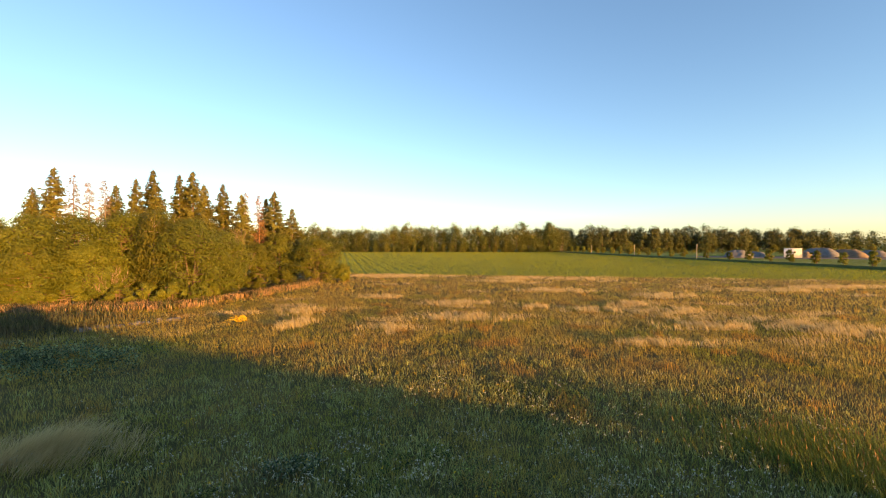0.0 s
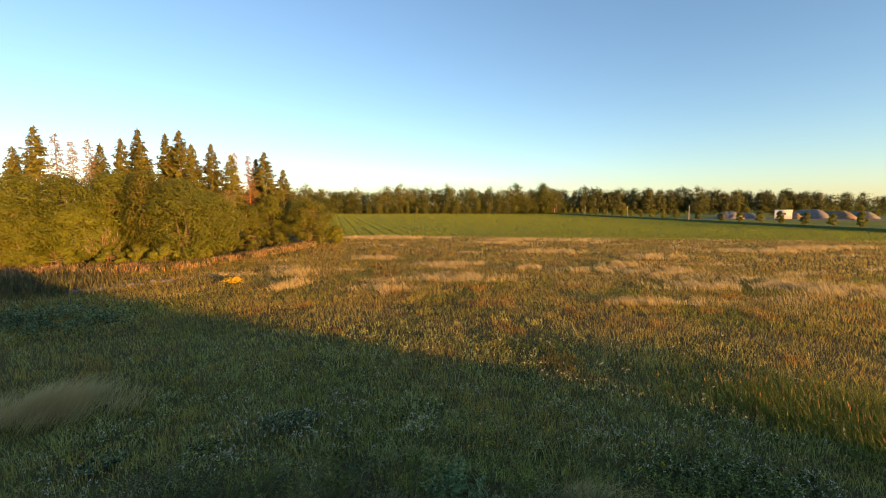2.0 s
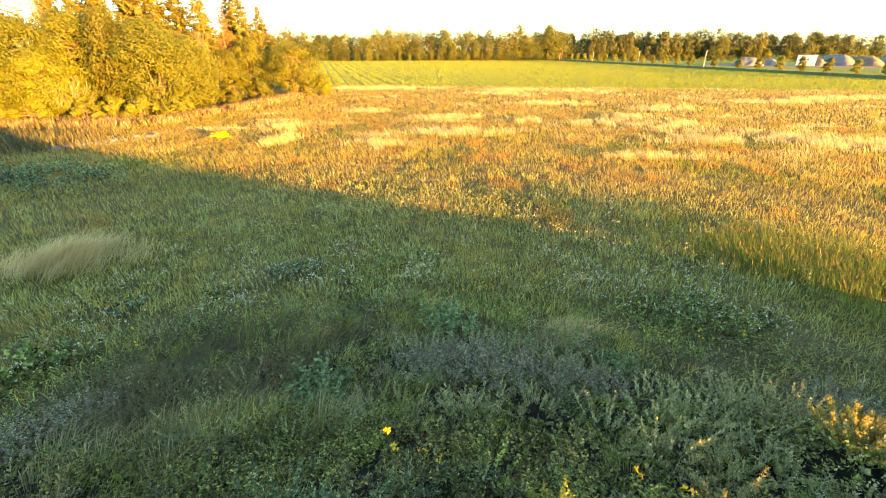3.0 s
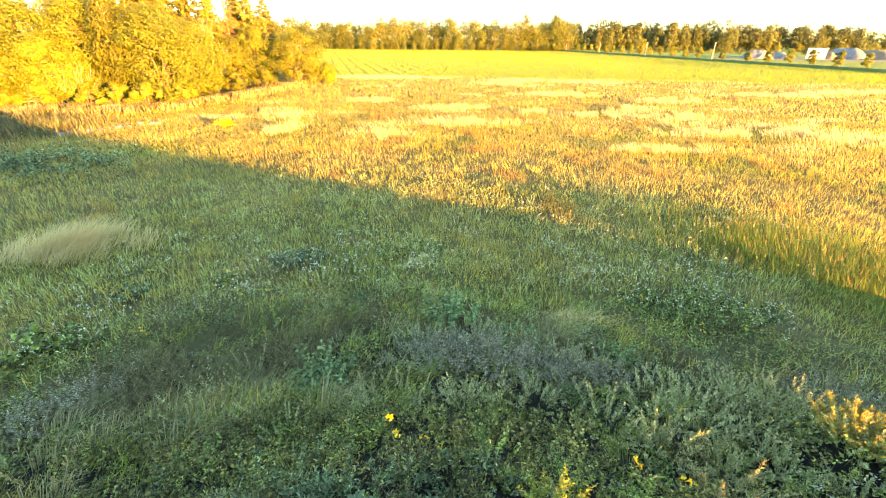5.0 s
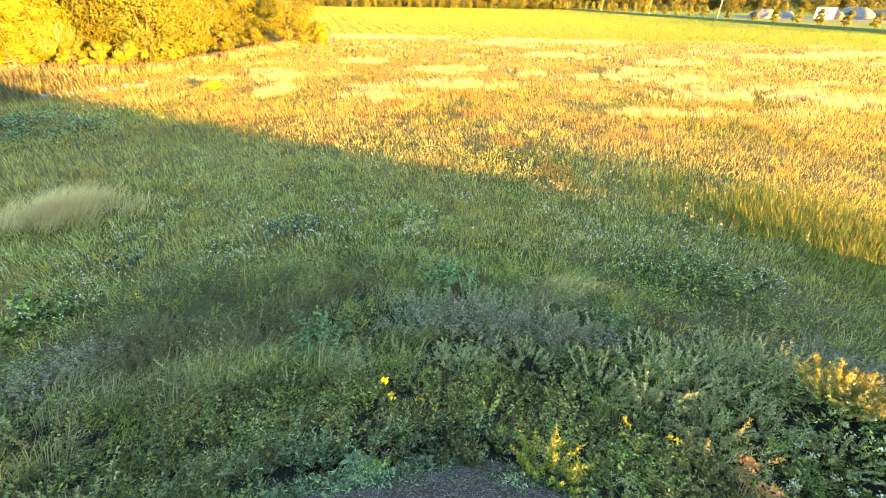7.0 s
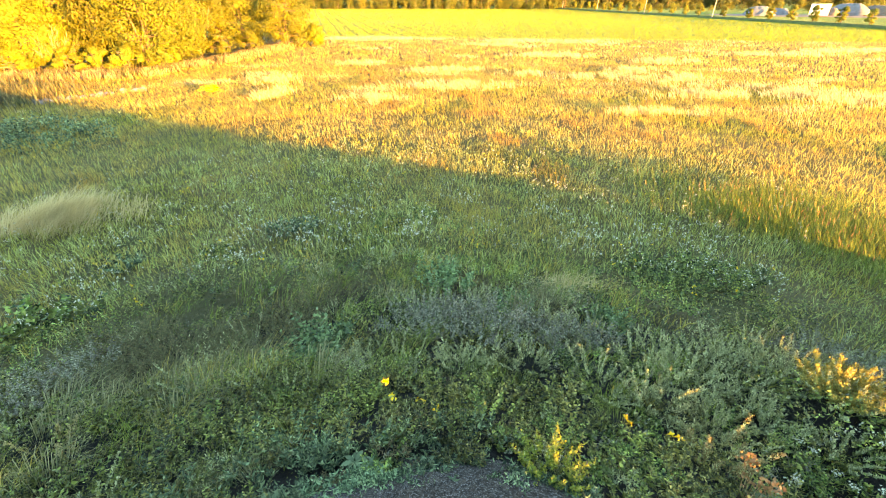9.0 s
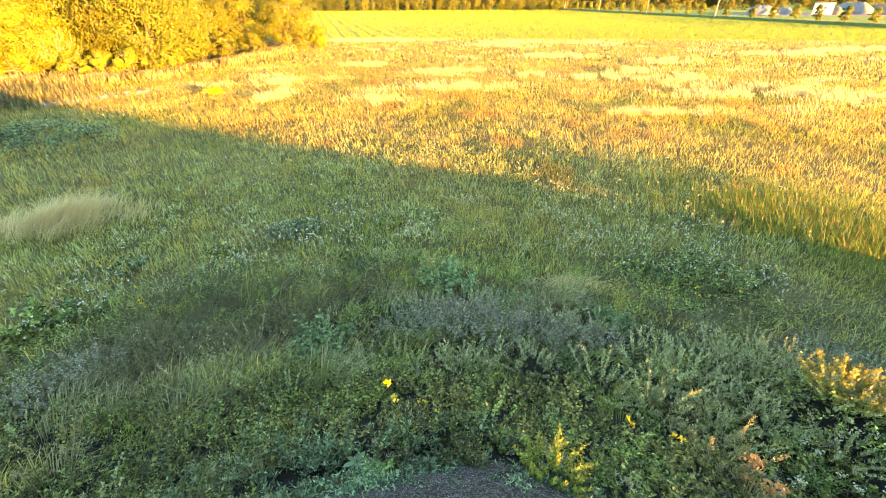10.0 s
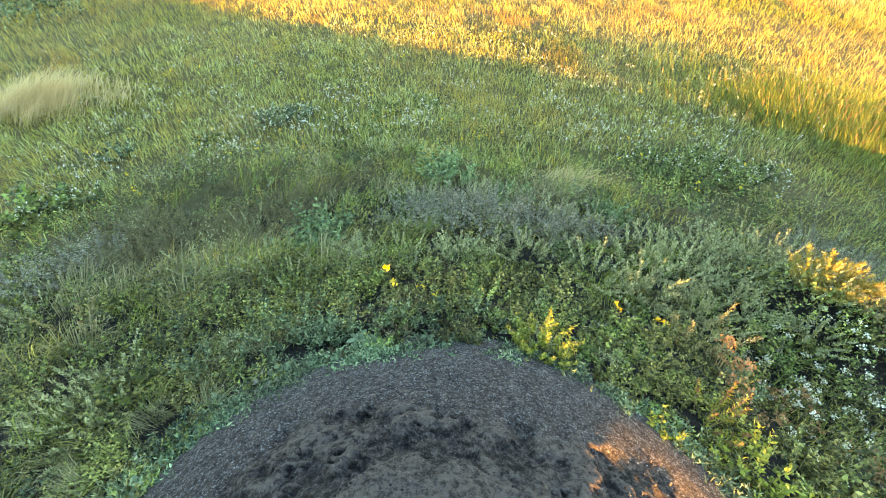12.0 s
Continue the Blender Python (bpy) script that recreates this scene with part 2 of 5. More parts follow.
def soil_material():
    m, n, l, b = fresh("bare_soil", 0.95, 0.15)
    at = n.new("ShaderNodeAttribute")
    at.attribute_name = "crust_pits"
    lo = n.new("ShaderNodeAttribute")
    lo.attribute_name = "loose"
    a = noise_tex(n, l, 24.0, 12.0, 0.8)
    ad = n.new("ShaderNodeMath")
    ad.operation, ad.inputs[1].default_value = "MULTIPLY_ADD", 0.09
    l.new(at.outputs["Fac"], ad.inputs[0])
    l.new(a.outputs["Fac"], ad.inputs[2])
    r = ramp(n, [(0.40, (0.010, 0.0075, 0.0055)), (0.48, (0.023, 0.0172, 0.0125)), (0.53, (0.048, 0.0364, 0.0275)), (0.62, (0.125, 0.096, 0.073))])
    l.new(ad.outputs[0], r.inputs["Fac"])
    co = n.new("ShaderNodeTexCoord")
    # grit of two sizes on the firm rim
    out = r.outputs["Color"]
    for scale, hi, rim, inner in ((165.0, 0.5, 0.4, 0.10), (95.0, 0.6, 0.14, 0.03)):
        v = n.new("ShaderNodeTexVoronoi")
        v.inputs["Scale"].default_value = scale
        l.new(co.outputs["Object"], v.inputs["Vector"])
        g = n.new("ShaderNodeSeparateColor")
        l.new(v.outputs["Color"], g.inputs["Color"])
        c = ramp(n, [(0.0, (0.014, 0.011, 0.009)), (0.62, (0.022, 0.0175, 0.0145)), (0.84, (0.065, 0.055, 0.047)), (1.0, (hi, hi * 0.96, hi * 0.92))])
        l.new(g.outputs["Red"], c.inputs["Fac"])
        w = n.new("ShaderNodeMapRange")
        w.inputs["To Min"].default_value, w.inputs["To Max"].default_value = rim, inner
        l.new(lo.outputs["Fac"], w.inputs["Value"])
        x = n.new("ShaderNodeMixRGB")
        l.new(w.outputs["Result"], x.inputs["Fac"])
        l.new(out, x.inputs["Color1"])
        l.new(c.outputs["Color"], x.inputs["Color2"])
        out = x.outputs["Color"]
    l.new(out, b.inputs["Base Color"])
    f = noise_tex(n, l, 55.0, 12.0, 0.88)
    k = n.new("ShaderNodeBump")
    k.inputs["Strength"].default_value, k.inputs["Distance"].default_value = 1.0, 0.016
    l.new(f.outputs["Fac"], k.inputs["Height"])
    l.new(k.outputs["Normal"], b.inputs["Normal"])
    return m


# ---- geometry helpers ----
rng = np.random.default_rng(7)
TAU = 2 * math.pi


def wave(x, y, size, seed):
    """A smooth random field of about unit height, with bumps about size metres wide."""
    g = np.random.default_rng(seed)
    out = 0.0
    for k in range(7):
        a, f, p = g.uniform(0, TAU), g.uniform(0.6, 1.7) * TAU / (2 * size), g.uniform(0, TAU)
        out = out + np.sin((x * math.cos(a) + y * math.sin(a)) * f + p + 1.3 * np.sin((y * math.cos(a) - x * math.sin(a)) * f * 0.6 + k))
    return out / 2.6


MOUND_R = (0, 0.5, 1, 2, 3.5, 6, 9, 11, 13, 15)
MOUND_Z = (4.32, 4.18, 3.9, 3.2, 2.4, 1.5, 0.62, 0.26, 0.06, 0.0)

SHOULDER_S = (-6, 0, 1.2, 2.0, 2.6, 3.3, 5.8, 10, 13.2, 15.5)
SHOULDER_Z = (0.0, 2.9, 3.80, 3.63, 3.36, 3.08, 2.42, 1.65, 0.95, 0.0)


def height(x, y):
    r = np.hypot(x, np.asarray(y) + 0.2)
    z = np.interp(r, MOUND_R, MOUND_Z)
    # an unseen higher shoulder, added towards the sun to shape the mound's shadow
    s, a = x * 0.711 + y * 0.703, y * 0.711 - x * 0.703
    z = np.maximum(z, np.interp(s, SHOULDER_S, SHOULDER_Z) * np.exp(-np.clip(np.abs(a + 6.0) - 1.0, 0, 9) ** 2 / 5.0))
    # an added hump that lifts the mugworts there into the sun
    z = z + 0.66 * np.exp(-((x - 4.7) ** 2 + (np.asarray(y) - 2.95) ** 2) / 1.0)
    rough = np.clip((r - 1.8) / 2.0, 0, 1) * np.clip((16 - r) / 8, 0.12, 1)
    return z + rough * (0.05 * wave(x, y, 1.6, 3) + 0.06 * wave(x, y, 4.5, 4))


def fill_mesh(name, verts, tris):
    verts, tris = np.asarray(verts, np.float32), np.asarray(tris, np.int32)
    me = bpy.data.meshes.new(name)
    me.vertices.add(len(verts))
    me.vertices.foreach_set("co", verts.ravel())
    me.loops.add(tris.size)
    me.loops.foreach_set("vertex_index", tris.ravel())
    me.polygons.add(len(tris))
    me.polygons.foreach_set("loop_start", np.arange(0, tris.size, 3, dtype=np.int32))
    me.update(calc_edges=True)
    return me


class Bits:
    """Gathers pieces of triangle mesh."""

    def __init__(self):
        self.v, self.t, self.n = [], [], 0

    def add(self, v, t):
        self.v.append(np.asarray(v, float).reshape(-1, 3))
        self.t.append(np.asarray(t, int).reshape(-1, 3) + self.n)
        self.n += len(self.v[-1])
        return self

    def mesh(self, name, material, smooth=False):
        me = fill_mesh(name, np.concatenate(self.v), np.concatenate(self.t))
        me.materials.append(material)
        if smooth:
            me.polygons.foreach_set("use_smooth", np.ones(len(me.polygons), bool))
        return me


def part(name, bits, material, parent=None, label="", smooth=False):
    ob = new(name, bits.mesh(name, material, smooth))
    ob.parent = parent
    return tagged(ob, label)


def rows_of(pattern, n, step):
    return (np.asarray(pattern)[None] + (np.arange(n) * step)[:, None, None]).reshape(-1, 3)


def blades(bits, p, h, w, lean, simple=False):
    """Grass blades: base points p, heights h, widths w, lean as (n, 2) offsets of the tip per metre."""
    n = len(p)
    a = rng.uniform(0, TAU, n)
    side = np.stack([np.cos(a), np.sin(a), 0 * a], -1) * (np.asarray(w) / 2).reshape(-1, 1)
    h = np.asarray(h).reshape(-1, 1)
    tip = p + np.concatenate([lean * h, h], 1)
    if simple:
        mid = p + np.concatenate([lean * h * 0.5, h * 0.68], 1)
        v = np.stack([p, mid - side, mid + side, tip], 1)
        return bits.add(v, rows_of([[0, 2, 1], [1, 2, 3]], n, 4))
    mid = p + np.concatenate([lean * h * 0.45, h * 0.68], 1)
    v = np.stack([p - side * 0.5, p + side * 0.5, mid - side * 1.15, mid + side * 1.15, tip], 1)
    return bits.add(v, rows_of([[0, 1, 3], [0, 3, 2], [2, 3, 4]], n, 5))


def cells(x, y, size, seed):
    """The nearest of many scattered centres: its offset, distance (in cells) and three random numbers of its own."""
    def pick(i, j, k):
        v = np.sin(i * 127.1 + j * 311.7 + k * 74.7 + seed * 19.19) * 43758.5453
        return v - np.floor(v)
    gx, gy = np.floor(x / size), np.floor(y / size)
    best, out = np.full(np.shape(x), 9e9), [np.zeros(np.shape(x)) for _ in range(5)]
    for di in (-1, 0, 1):
        for dj in (-1, 0, 1):
            i, j = gx + di, gy + dj
            dx, dy = x - (i + pick(i, j, 1)) * size, y - (j + pick(i, j, 2)) * size
            d = np.hypot(dx, dy)
            m = d < best
            best = np.where(m, d, best)
            for o, val in zip(out, (dx, dy, pick(i, j, 3), pick(i, j, 4), pick(i, j, 5))):
                o[m] = val[m]
    return out[0] / size, out[1] / size, best / size, out[2], out[3], out[4]


def unit(v):
    return v / (np.linalg.norm(v, axis=-1, keepdims=True) + 1e-9)


def leaves(bits, p, size, way=None, wide=0.32, spread=1.0, tri=False, flat=0.0, face=None):
    """Pointed leaves of two triangles, from p along way; face is the side that they turn outwards."""
    n = len(p)
    u = rng.normal(size=(n, 3)) * spread
    if way is not None:
        u = u + way
    u = unit(u)
    if face is not None:
        u = unit(u - 0.92 * (u * face).sum(1, keepdims=True) * face)
    s = unit(np.cross(u, face + rng.normal(0, 0.15, (n, 3)))) if face is not None else unit(np.cross(u, rng.normal(size=(n, 3)) * (1 - flat) + np.array([0, 0, 2.0 * flat])))
    size = np.broadcast_to(np.asarray(size, float), (n,)).reshape(-1, 1)
    if tri:
        return bits.add(np.stack([p - s * size * wide, p + s * size * wide, p + u * size], 1), rows_of([[0, 1, 2]], n, 3))
    fold = np.cross(u, s) * size * wide * 0.45
    v = np.stack([p, p + u * size * 0.45 + s * size * wide + fold, p + u * size, p + u * size * 0.45 - s * size * wide + fold], 1)
    return bits.add(v, rows_of([[0, 1, 2], [0, 2, 3]], n, 4))


def tubes(bits, a, b, ra, rb, k=4):
    """Tapered k-sided sticks from a to b."""
    a, b = np.asarray(a, float).reshape(-1, 3), np.asarray(b, float).reshape(-1, 3)
    n = len(a)
    d = unit(b - a)
    s = unit(np.cross(d, np.where(np.abs(d[:, 2:]) < 0.9, [[0, 0, 1.0]], [[1.0, 0, 0]])))
    t = np.cross(d, s)
    ra, rb = np.broadcast_to(ra, (n,)).reshape(-1, 1, 1), np.broadcast_to(rb, (n,)).reshape(-1, 1, 1)
    ang = np.arange(k) * TAU / k
    ring = np.cos(ang)[None, :, None] * s[:, None] + np.sin(ang)[None, :, None] * t[:, None]
    v = np.concatenate([a[:, None] + ring * ra, b[:, None] + ring * rb], 1)
    f = []
    for i in range(k):
        j = (i + 1) % k
        f += [[i, j, k + j], [i, k + j, k + i]]
    f += [[k, k + i, k + i + 1] for i in range(1, k - 1)]
    return bits.add(v, rows_of(f, n, 2 * k))


def trunk(bits, pts, r0, r1, k=7):
    pts = np.asarray(pts, float)
    r = np.linspace(r0, r1, len(pts))
    for i in range(len(pts) - 1):
        tubes(bits, pts[i], pts[i + 1], r[i], r[i + 1], k)


def boxes(bits, lo, hi):
    (x0, y0, z0), (x1, y1, z1) = lo, hi
    v = [(x, y, z) for z in (z0, z1) for x, y in ((x0, y0), (x1, y0), (x1, y1), (x0, y1))]
    f = [(0, 2, 1), (0, 3, 2), (4, 5, 6), (4, 6, 7)]
    for i in range(4):
        j = (i + 1) % 4
        f += [(i, j, 4 + j), (i, 4 + j, 4 + i)]
    return bits.add(v, f)


def thing(name, x, y, z, label, category, group="", turn=0.0):
    ob = new(name)
    ob.matrix_world = pose(x, y, z, 0, 0, turn)
    return tagged(ob, label, category, group)


# ---- the ground ----
def polar_sheet(radii, segments, z):
    a = np.arange(segments) * TAU / segments
    r = np.asarray(radii)
    x, y = r[:, None] * np.cos(a), r[:, None] * np.sin(a) - 0.2
    v = np.stack([x, y, z(x, y)], -1).reshape(-1, 3)
    i, j = np.meshgrid(np.arange(len(r) - 1), np.arange(segments), indexing="ij")
    p, q = (i * segments + j).ravel(), (i * segments + (j + 1) % segments).ravel()
    t = np.concatenate([np.stack([p, p + segments, q + segments], -1), np.stack([p, q + segments, q], -1)])
    return Bits().add(v, t)


radii = np.concatenate([np.linspace(0.02, 20, 120), np.geomspace(20.3, 3200, 90)])
ground = part("ground", polar_sheet(radii, 150, lambda x, y: height(x, y) - np.clip((2.15 - np.hypot(x, y + 0.2)) * 0.5, 0, 0.12)), ground_material(), smooth=True)
tagged(ground, "rough meadow ground with a low earth mound", "ground", kind="structure")


def soil_parts(x, y):
    """Height of the bare soil, and its tone: dry and crusted (1) or dark open crumbs (0), with pit shade painted in."""
    r, a = np.hypot(x, y + 0.2), np.arctan2(x, y + 0.2)
    edge = 1.98 + 0.05 * np.sin(3 * a + 1) + 0.04 * np.sin(7 * a)
    z = height(x, y) + np.clip((edge - r) * 0.25, -0.02, 0.035)
    flat = np.stack([x.ravel(), y.ravel()], -1)
    n1 = np.array([noise.fractal((p[0] * 2.6, p[1] * 2.6, 0.3), 0.8, 2.1, 7) for p in flat]).reshape(x.shape)
    n2 = np.array([noise.noise((p[0] * 1.3 + 5, p[1] * 1.3, 1.7)) for p in flat]).reshape(x.shape)
    n3 = np.array([noise.turbulence((p[0] * 9.0, p[1] * 9.0, 2.3), 5, True) for p in flat]).reshape(x.shape)
    n4 = np.array([noise.turbulence((p[0] * 26.0, p[1] * 26.0, 5.1), 4, True) for p in flat]).reshape(x.shape)
    loose = np.clip((1.42 + 0.25 * n2 - r) / 0.18, 0.0, 1.0)
    crust_pits = np.clip((n1 + 0.15 - 0.3 * (n3 - 0.5) - 0.3 * (n4 - 0.5)) / 0.34, 0, 1)
    z = z + n1 * (0.006 + 0.014 * loose) + 0.034 * loose * (crust_pits - 0.4) - 0.024 * loose * (n3 - 0.5) - (0.003 + 0.011 * loose) * (n4 - 0.5) + 0.05 * loose * np.minimum(n2, 0.1)
    for fx, fy, fa in ((-0.34, 1.02, 0.5), (0.12, 1.30, -0.2), (-0.12, 0.78, 0.9), (0.42, 0.92, -0.5), (-0.75, 0.95, 0.3)):
        dx, dy = (x - fx) * math.cos(fa) - (y - fy) * math.sin(fa), (x - fx) * math.sin(fa) + (y - fy) * math.cos(fa)
        dent = np.exp(-((dx / 0.06) ** 2 + (dy / 0.14) ** 2))
        # the dents are sunk and also coloured darker, as shade
        z, crust_pits = z - 0.05 * dent, crust_pits * (1 - 0.9 * dent)
    return z, crust_pits * loose + 0.5 * (1 - loose), loose


soil_rings = np.linspace(0.015, 2.12, 140)
soil = part("bare_soil", polar_sheet(soil_rings, 340, lambda x, y: soil_parts(x, y)[0]), soil_material(), smooth=True)
ring_a = np.arange(340) * TAU / 340
_, crust_pits, loose = soil_parts(soil_rings[:, None] * np.cos(ring_a), soil_rings[:, None] * np.sin(ring_a) - 0.2)
for att, val in (("crust_pits", crust_pits), ("loose", loose)):
    soil.data.attributes.new(att, "FLOAT", "POINT").data.foreach_set("value", val.ravel().astype(np.float32))
tagged(soil, "dark bare soil cap of the mound, trodden and gravelly", "soil", kind="structure")


# ---- trees ----
def spruce_parts(h, w, seed, needles=SPRUCE, sparse=1.0):
    global rng
    rng = np.random.default_rng(seed)
    stem, crown, twig = Bits(), Bits(), Bits()
    trunk(stem, [(0, 0, 0), (0.03, 0, h * 0.5), (0, 0.03, h)], 0.011 * h + 0.05, 0.02)
    levels = np.arange(0.25 * h, h * 0.985, 0.24)
    for z in levels:
        up = 1 - z / h
        count = rng.integers(6, 9)
        for a in rng.uniform(0, TAU, count):
            if rng.random() > sparse:
                continue
            ln = w * (up ** 0.9) * rng.uniform(0.55, 1.1) + 0.06
            d = np.array([math.cos(a), math.sin(a), -0.22 + 0.55 * (1 - up) ** 2])
            root = np.array([0, 0, z])
            end = root + d * ln
            tubes(twig, root, end, 0.025, 0.008, 3)
            k = max(6, int(ln * 18))
            f = rng.uniform(0.15, 1.0, k)
            p = root + f[:, None] * (end - root)
            leaves(crown, p, rng.uniform(0.25, 0.5, k) * (0.7 + 0.3 * min(1, ln)), np.array([d[0], d[1], -0.45]) * 1.1, 0.28, 0.75, True, face=unit(np.array([d[0], d[1], 0.9]) + rng.normal(0, 0.4, (k, 3))))
        if up < 0.12:
            leaves(crown, np.array([[0, 0, z]] * 3), 0.4, np.array([0, 0, 1.5]), 0.16, 0.5)
    return stem, twig, crown


def make_spruce(x, y, h, w, seed):
    s, t, c = spruce_parts(h, w, seed)
    ob = thing("spruce", x, y, 0, "tall dark spruce lit golden by low sun at the wood edge", "tree", "spruces of the wood")
    part("trunk", s, BARK, ob)
    tagged(part("bough_wood", t, BARK, ob), kind="stuff")
    part("crown", c, SPRUCE, ob)
    return ob


def make_dead_spruce(x, y, h, w, seed, wood=DEAD_TWIG, label="dead bare spruce, pale grey and needleless"):
    global rng
    rng = np.random.default_rng(seed)
    stem, twig = Bits(), Bits()
    trunk(stem, [(0, 0, 0), (0.05, 0, h * 0.5), (0, 0.05, h)], 0.012 * h, 0.02, 6)
    for z in np.arange(0.25 * h, h * 0.99, 0.22):
        up = 1 - z / h
        for a in rng.uniform(0, TAU, 5):
            ln = w * (up ** 0.7) * rng.uniform(0.4, 1.1) + 0.15
            d = np.array([math.cos(a), math.sin(a), rng.uniform(-0.45, 0.1)])
            root = np.array([0, 0, z])
            tubes(twig, root, root + d * ln, 0.022, 0.008, 3)
            k = max(3, int(ln * 9))
            p = root + rng.uniform(0.2, 1, k)[:, None] * d * ln
            leaves(twig, p, rng.uniform(0.25, 0.5, k), d + np.array([0, 0, -0.6]), 0.11, 0.5, True)
    ob = thing("dead_spruce", x, y, 0, label, "tree", "dead spruces of the wood")
    part("trunk", stem, wood, ob)
    tagged(part("brushwood", twig, wood, ob), kind="stuff")
    return ob


def crown_clumps(h, w, low, count):
    """Clump centres, most of them near the skin of an uneven crown that is full towards its foot."""
    out = []
    while len(out) < count:
        a, u = rng.uniform(0, TAU), rng.uniform(0, 1)
        skin = min(1.0, 0.7 + 0.9 * u) * max(0.0, 1 - u ** 3.4) ** 0.5 * (1 + 0.14 * math.sin(2 * a + h) + 0.10 * math.sin(3 * a + 5 * u + w))
        r = w * skin * rng.uniform(0.12, 0.95) ** 0.45
        out.append((r * math.cos(a), r * math.sin(a), low * h + h * (1 - low) * (0.03 + 0.89 * u)))
    return np.array(out)


def broadleaf(x, y, h, w, seed, leaf=WILLOW, bark=BARK, size=0.165, count=22000, clumps=110, low=0.05, name="willow_tree",
              label="bushy willow with olive leaves at the wood edge", group="broadleaf trees of the wood", stems=3, droop=0.0, limb=0.05, puff=1.0, every=1):
    global rng
    rng = np.random.default_rng(seed)
    stem, crown = Bits(), Bits()
    c = crown_clumps(h, w, low, clumps)
    for s in range(stems):
        a = rng.uniform(0, TAU)
        lean = 0.25 * w if stems > 1 else 0.04 * w
        top = np.array([math.cos(a) * lean, math.sin(a) * lean, h * 0.8])
        mid = top * np.array([0.5, 0.5, 0.5]) + rng.normal(size=3) * 0.12
        trunk(stem, [(0.12 * math.cos(a), 0.12 * math.sin(a), -0.05), mid, top], 0.012 * h + 0.04, 0.03)
        for q in c[s::stems][::every]:
            root = mid + (top - mid) * np.clip((q[2] - mid[2]) / (top[2] - mid[2] + 1e-6), 0, 0.9) if q[2] > mid[2] else mid * max(0.25, q[2] / mid[2] * 0.8)
            tubes(stem, root, q, limb, 0.012, 4)
    per = count // clumps
    for q in c:
        r = puff * (h * w) ** 0.5 * rng.uniform(0.10, 0.21)
        n = int(per * rng.uniform(0.6, 1.4))
        d = unit(rng.normal(size=(n, 3)))
        rad = r * (0.5 + 0.56 * rng.uniform(0, 1, n) ** 0.7)
        p = q + d * rad[:, None] * np.array([1.15, 1.15, 0.85])
        p[:, 2] = np.maximum(p[:, 2] - droop * rng.uniform(0, 1, n) ** 2 * h * 0.28, 0.1)
        out = unit(p - np.array([0, 0, 0.45 * h]))
        leaves(crown, p, rng.uniform(0.6, 1.3, n) * size, d * 0.7 + np.array([0, 0, -0.3 - 1.6 * droop]), 0.36, 0.7, True, face=unit(0.9 * d + 0.7 * out + rng.normal(0, 0.26, (n, 3))))
    ob = thing(name, x, y, 0, label, "tree", group)
    part("trunk", stem, bark, ob)
    part("crown", crown, leaf, ob)
    return ob


for k, (tx, ty, th, tw) in enumerate((
        (-44.4, 48.8, 14.8, 2.5), (-37.0, 54.6, 15.6, 2.3), (-38.4, 53.5, 14.2, 2.0), (-34.6, 56.1, 15.1, 2.1), (-33.3, 56.9, 15.7, 2.7),
        (-32.0, 62.2, 14.7, 2.6), (-28.6, 72.5, 15.0, 2.8), (-26.6, 75.3, 12.3, 2.2), (-41.3, 54.0, 13.7, 1.7), (-30.4, 73.5, 13.8, 2.2),
        (-36.0, 60.0, 14.0, 2.5), (-35.8, 53.2, 13.6, 2.2), (-33.8, 60.5, 14.4, 2.4), (-30.6, 65.0, 13.6, 2.3), (-50.0, 52.0, 13.0, 2.4), (-45.0, 58.0, 12.5, 2.4))):
    make_spruce(tx, ty, th, tw * 1.9, 20 + k)
for k, (tx, ty, th) in enumerate(((-42.5, 49.1, 14.0), (-42.1, 50.8, 13.5), (-40.9, 51.7, 13.8), (-31.0, 67.1, 14.2))):
    make_dead_spruce(tx, ty, th, 1.9, 50 + k)
make_dead_spruce(-29.3, 68.0, 13.7, 1.9, 60, RED_TWIG, "dead spruce with reddish brown dry twigs")
# the front of the wood
for k, (tx, ty, th, tw) in enumerate((
        (-46.5, 42.5, 9.8, 4.2), (-41.6, 42.6, 9.4, 3.9), (-37.8, 44.2, 9.6, 3.6), (-35.0, 46.8, 10.0, 3.4), (-32.8, 49.0, 10.2, 3.2), (-44.0, 40.4, 7.2, 3.2),
        (-26.8, 45.6, 8.7, 4.0), (-25.8, 48.6, 8.0, 3.2), (-39.6, 40.8, 6.6, 2.8), (-30.4, 51.5, 9.6, 3.0), (-35.6, 43.2, 6.4, 2.6))):
    broadleaf(tx, ty, th, tw, 80 + k)
for k, (tx, ty, th, tw) in enumerate(((-28.6, 55.5, 7.8, 2.8), (-25.6, 66.5, 7.8, 2.9), (-19.4, 65.6, 6.9, 3.8), (-21.8, 71.5, 7.6, 3.4), (-15.9, 67.6, 2.9, 1.3), (-26.0, 60.0, 6.2, 2.6), (-22.0, 83.0, 3.0, 1.6))):
    broadleaf(tx, ty, th, tw, 95 + k, BUSH, name="hazel_bush", label="dense rounded green bush at the wood edge", size=0.18, count=14500, clumps=90)
for k, (tx, ty, th, tw) in enumerate(((-30.8, 45.4, 10.2, 1.9), (-29.2, 46.6, 9.6, 1.7))):
    broadleaf(tx, ty, th, tw, 110 + k, BIRCH, BIRCH_BARK, 0.2, 9000, 40, 0.15, "weeping_birch", "weeping birch with pale trunk and hanging twigs", stems=1, droop=1.0)
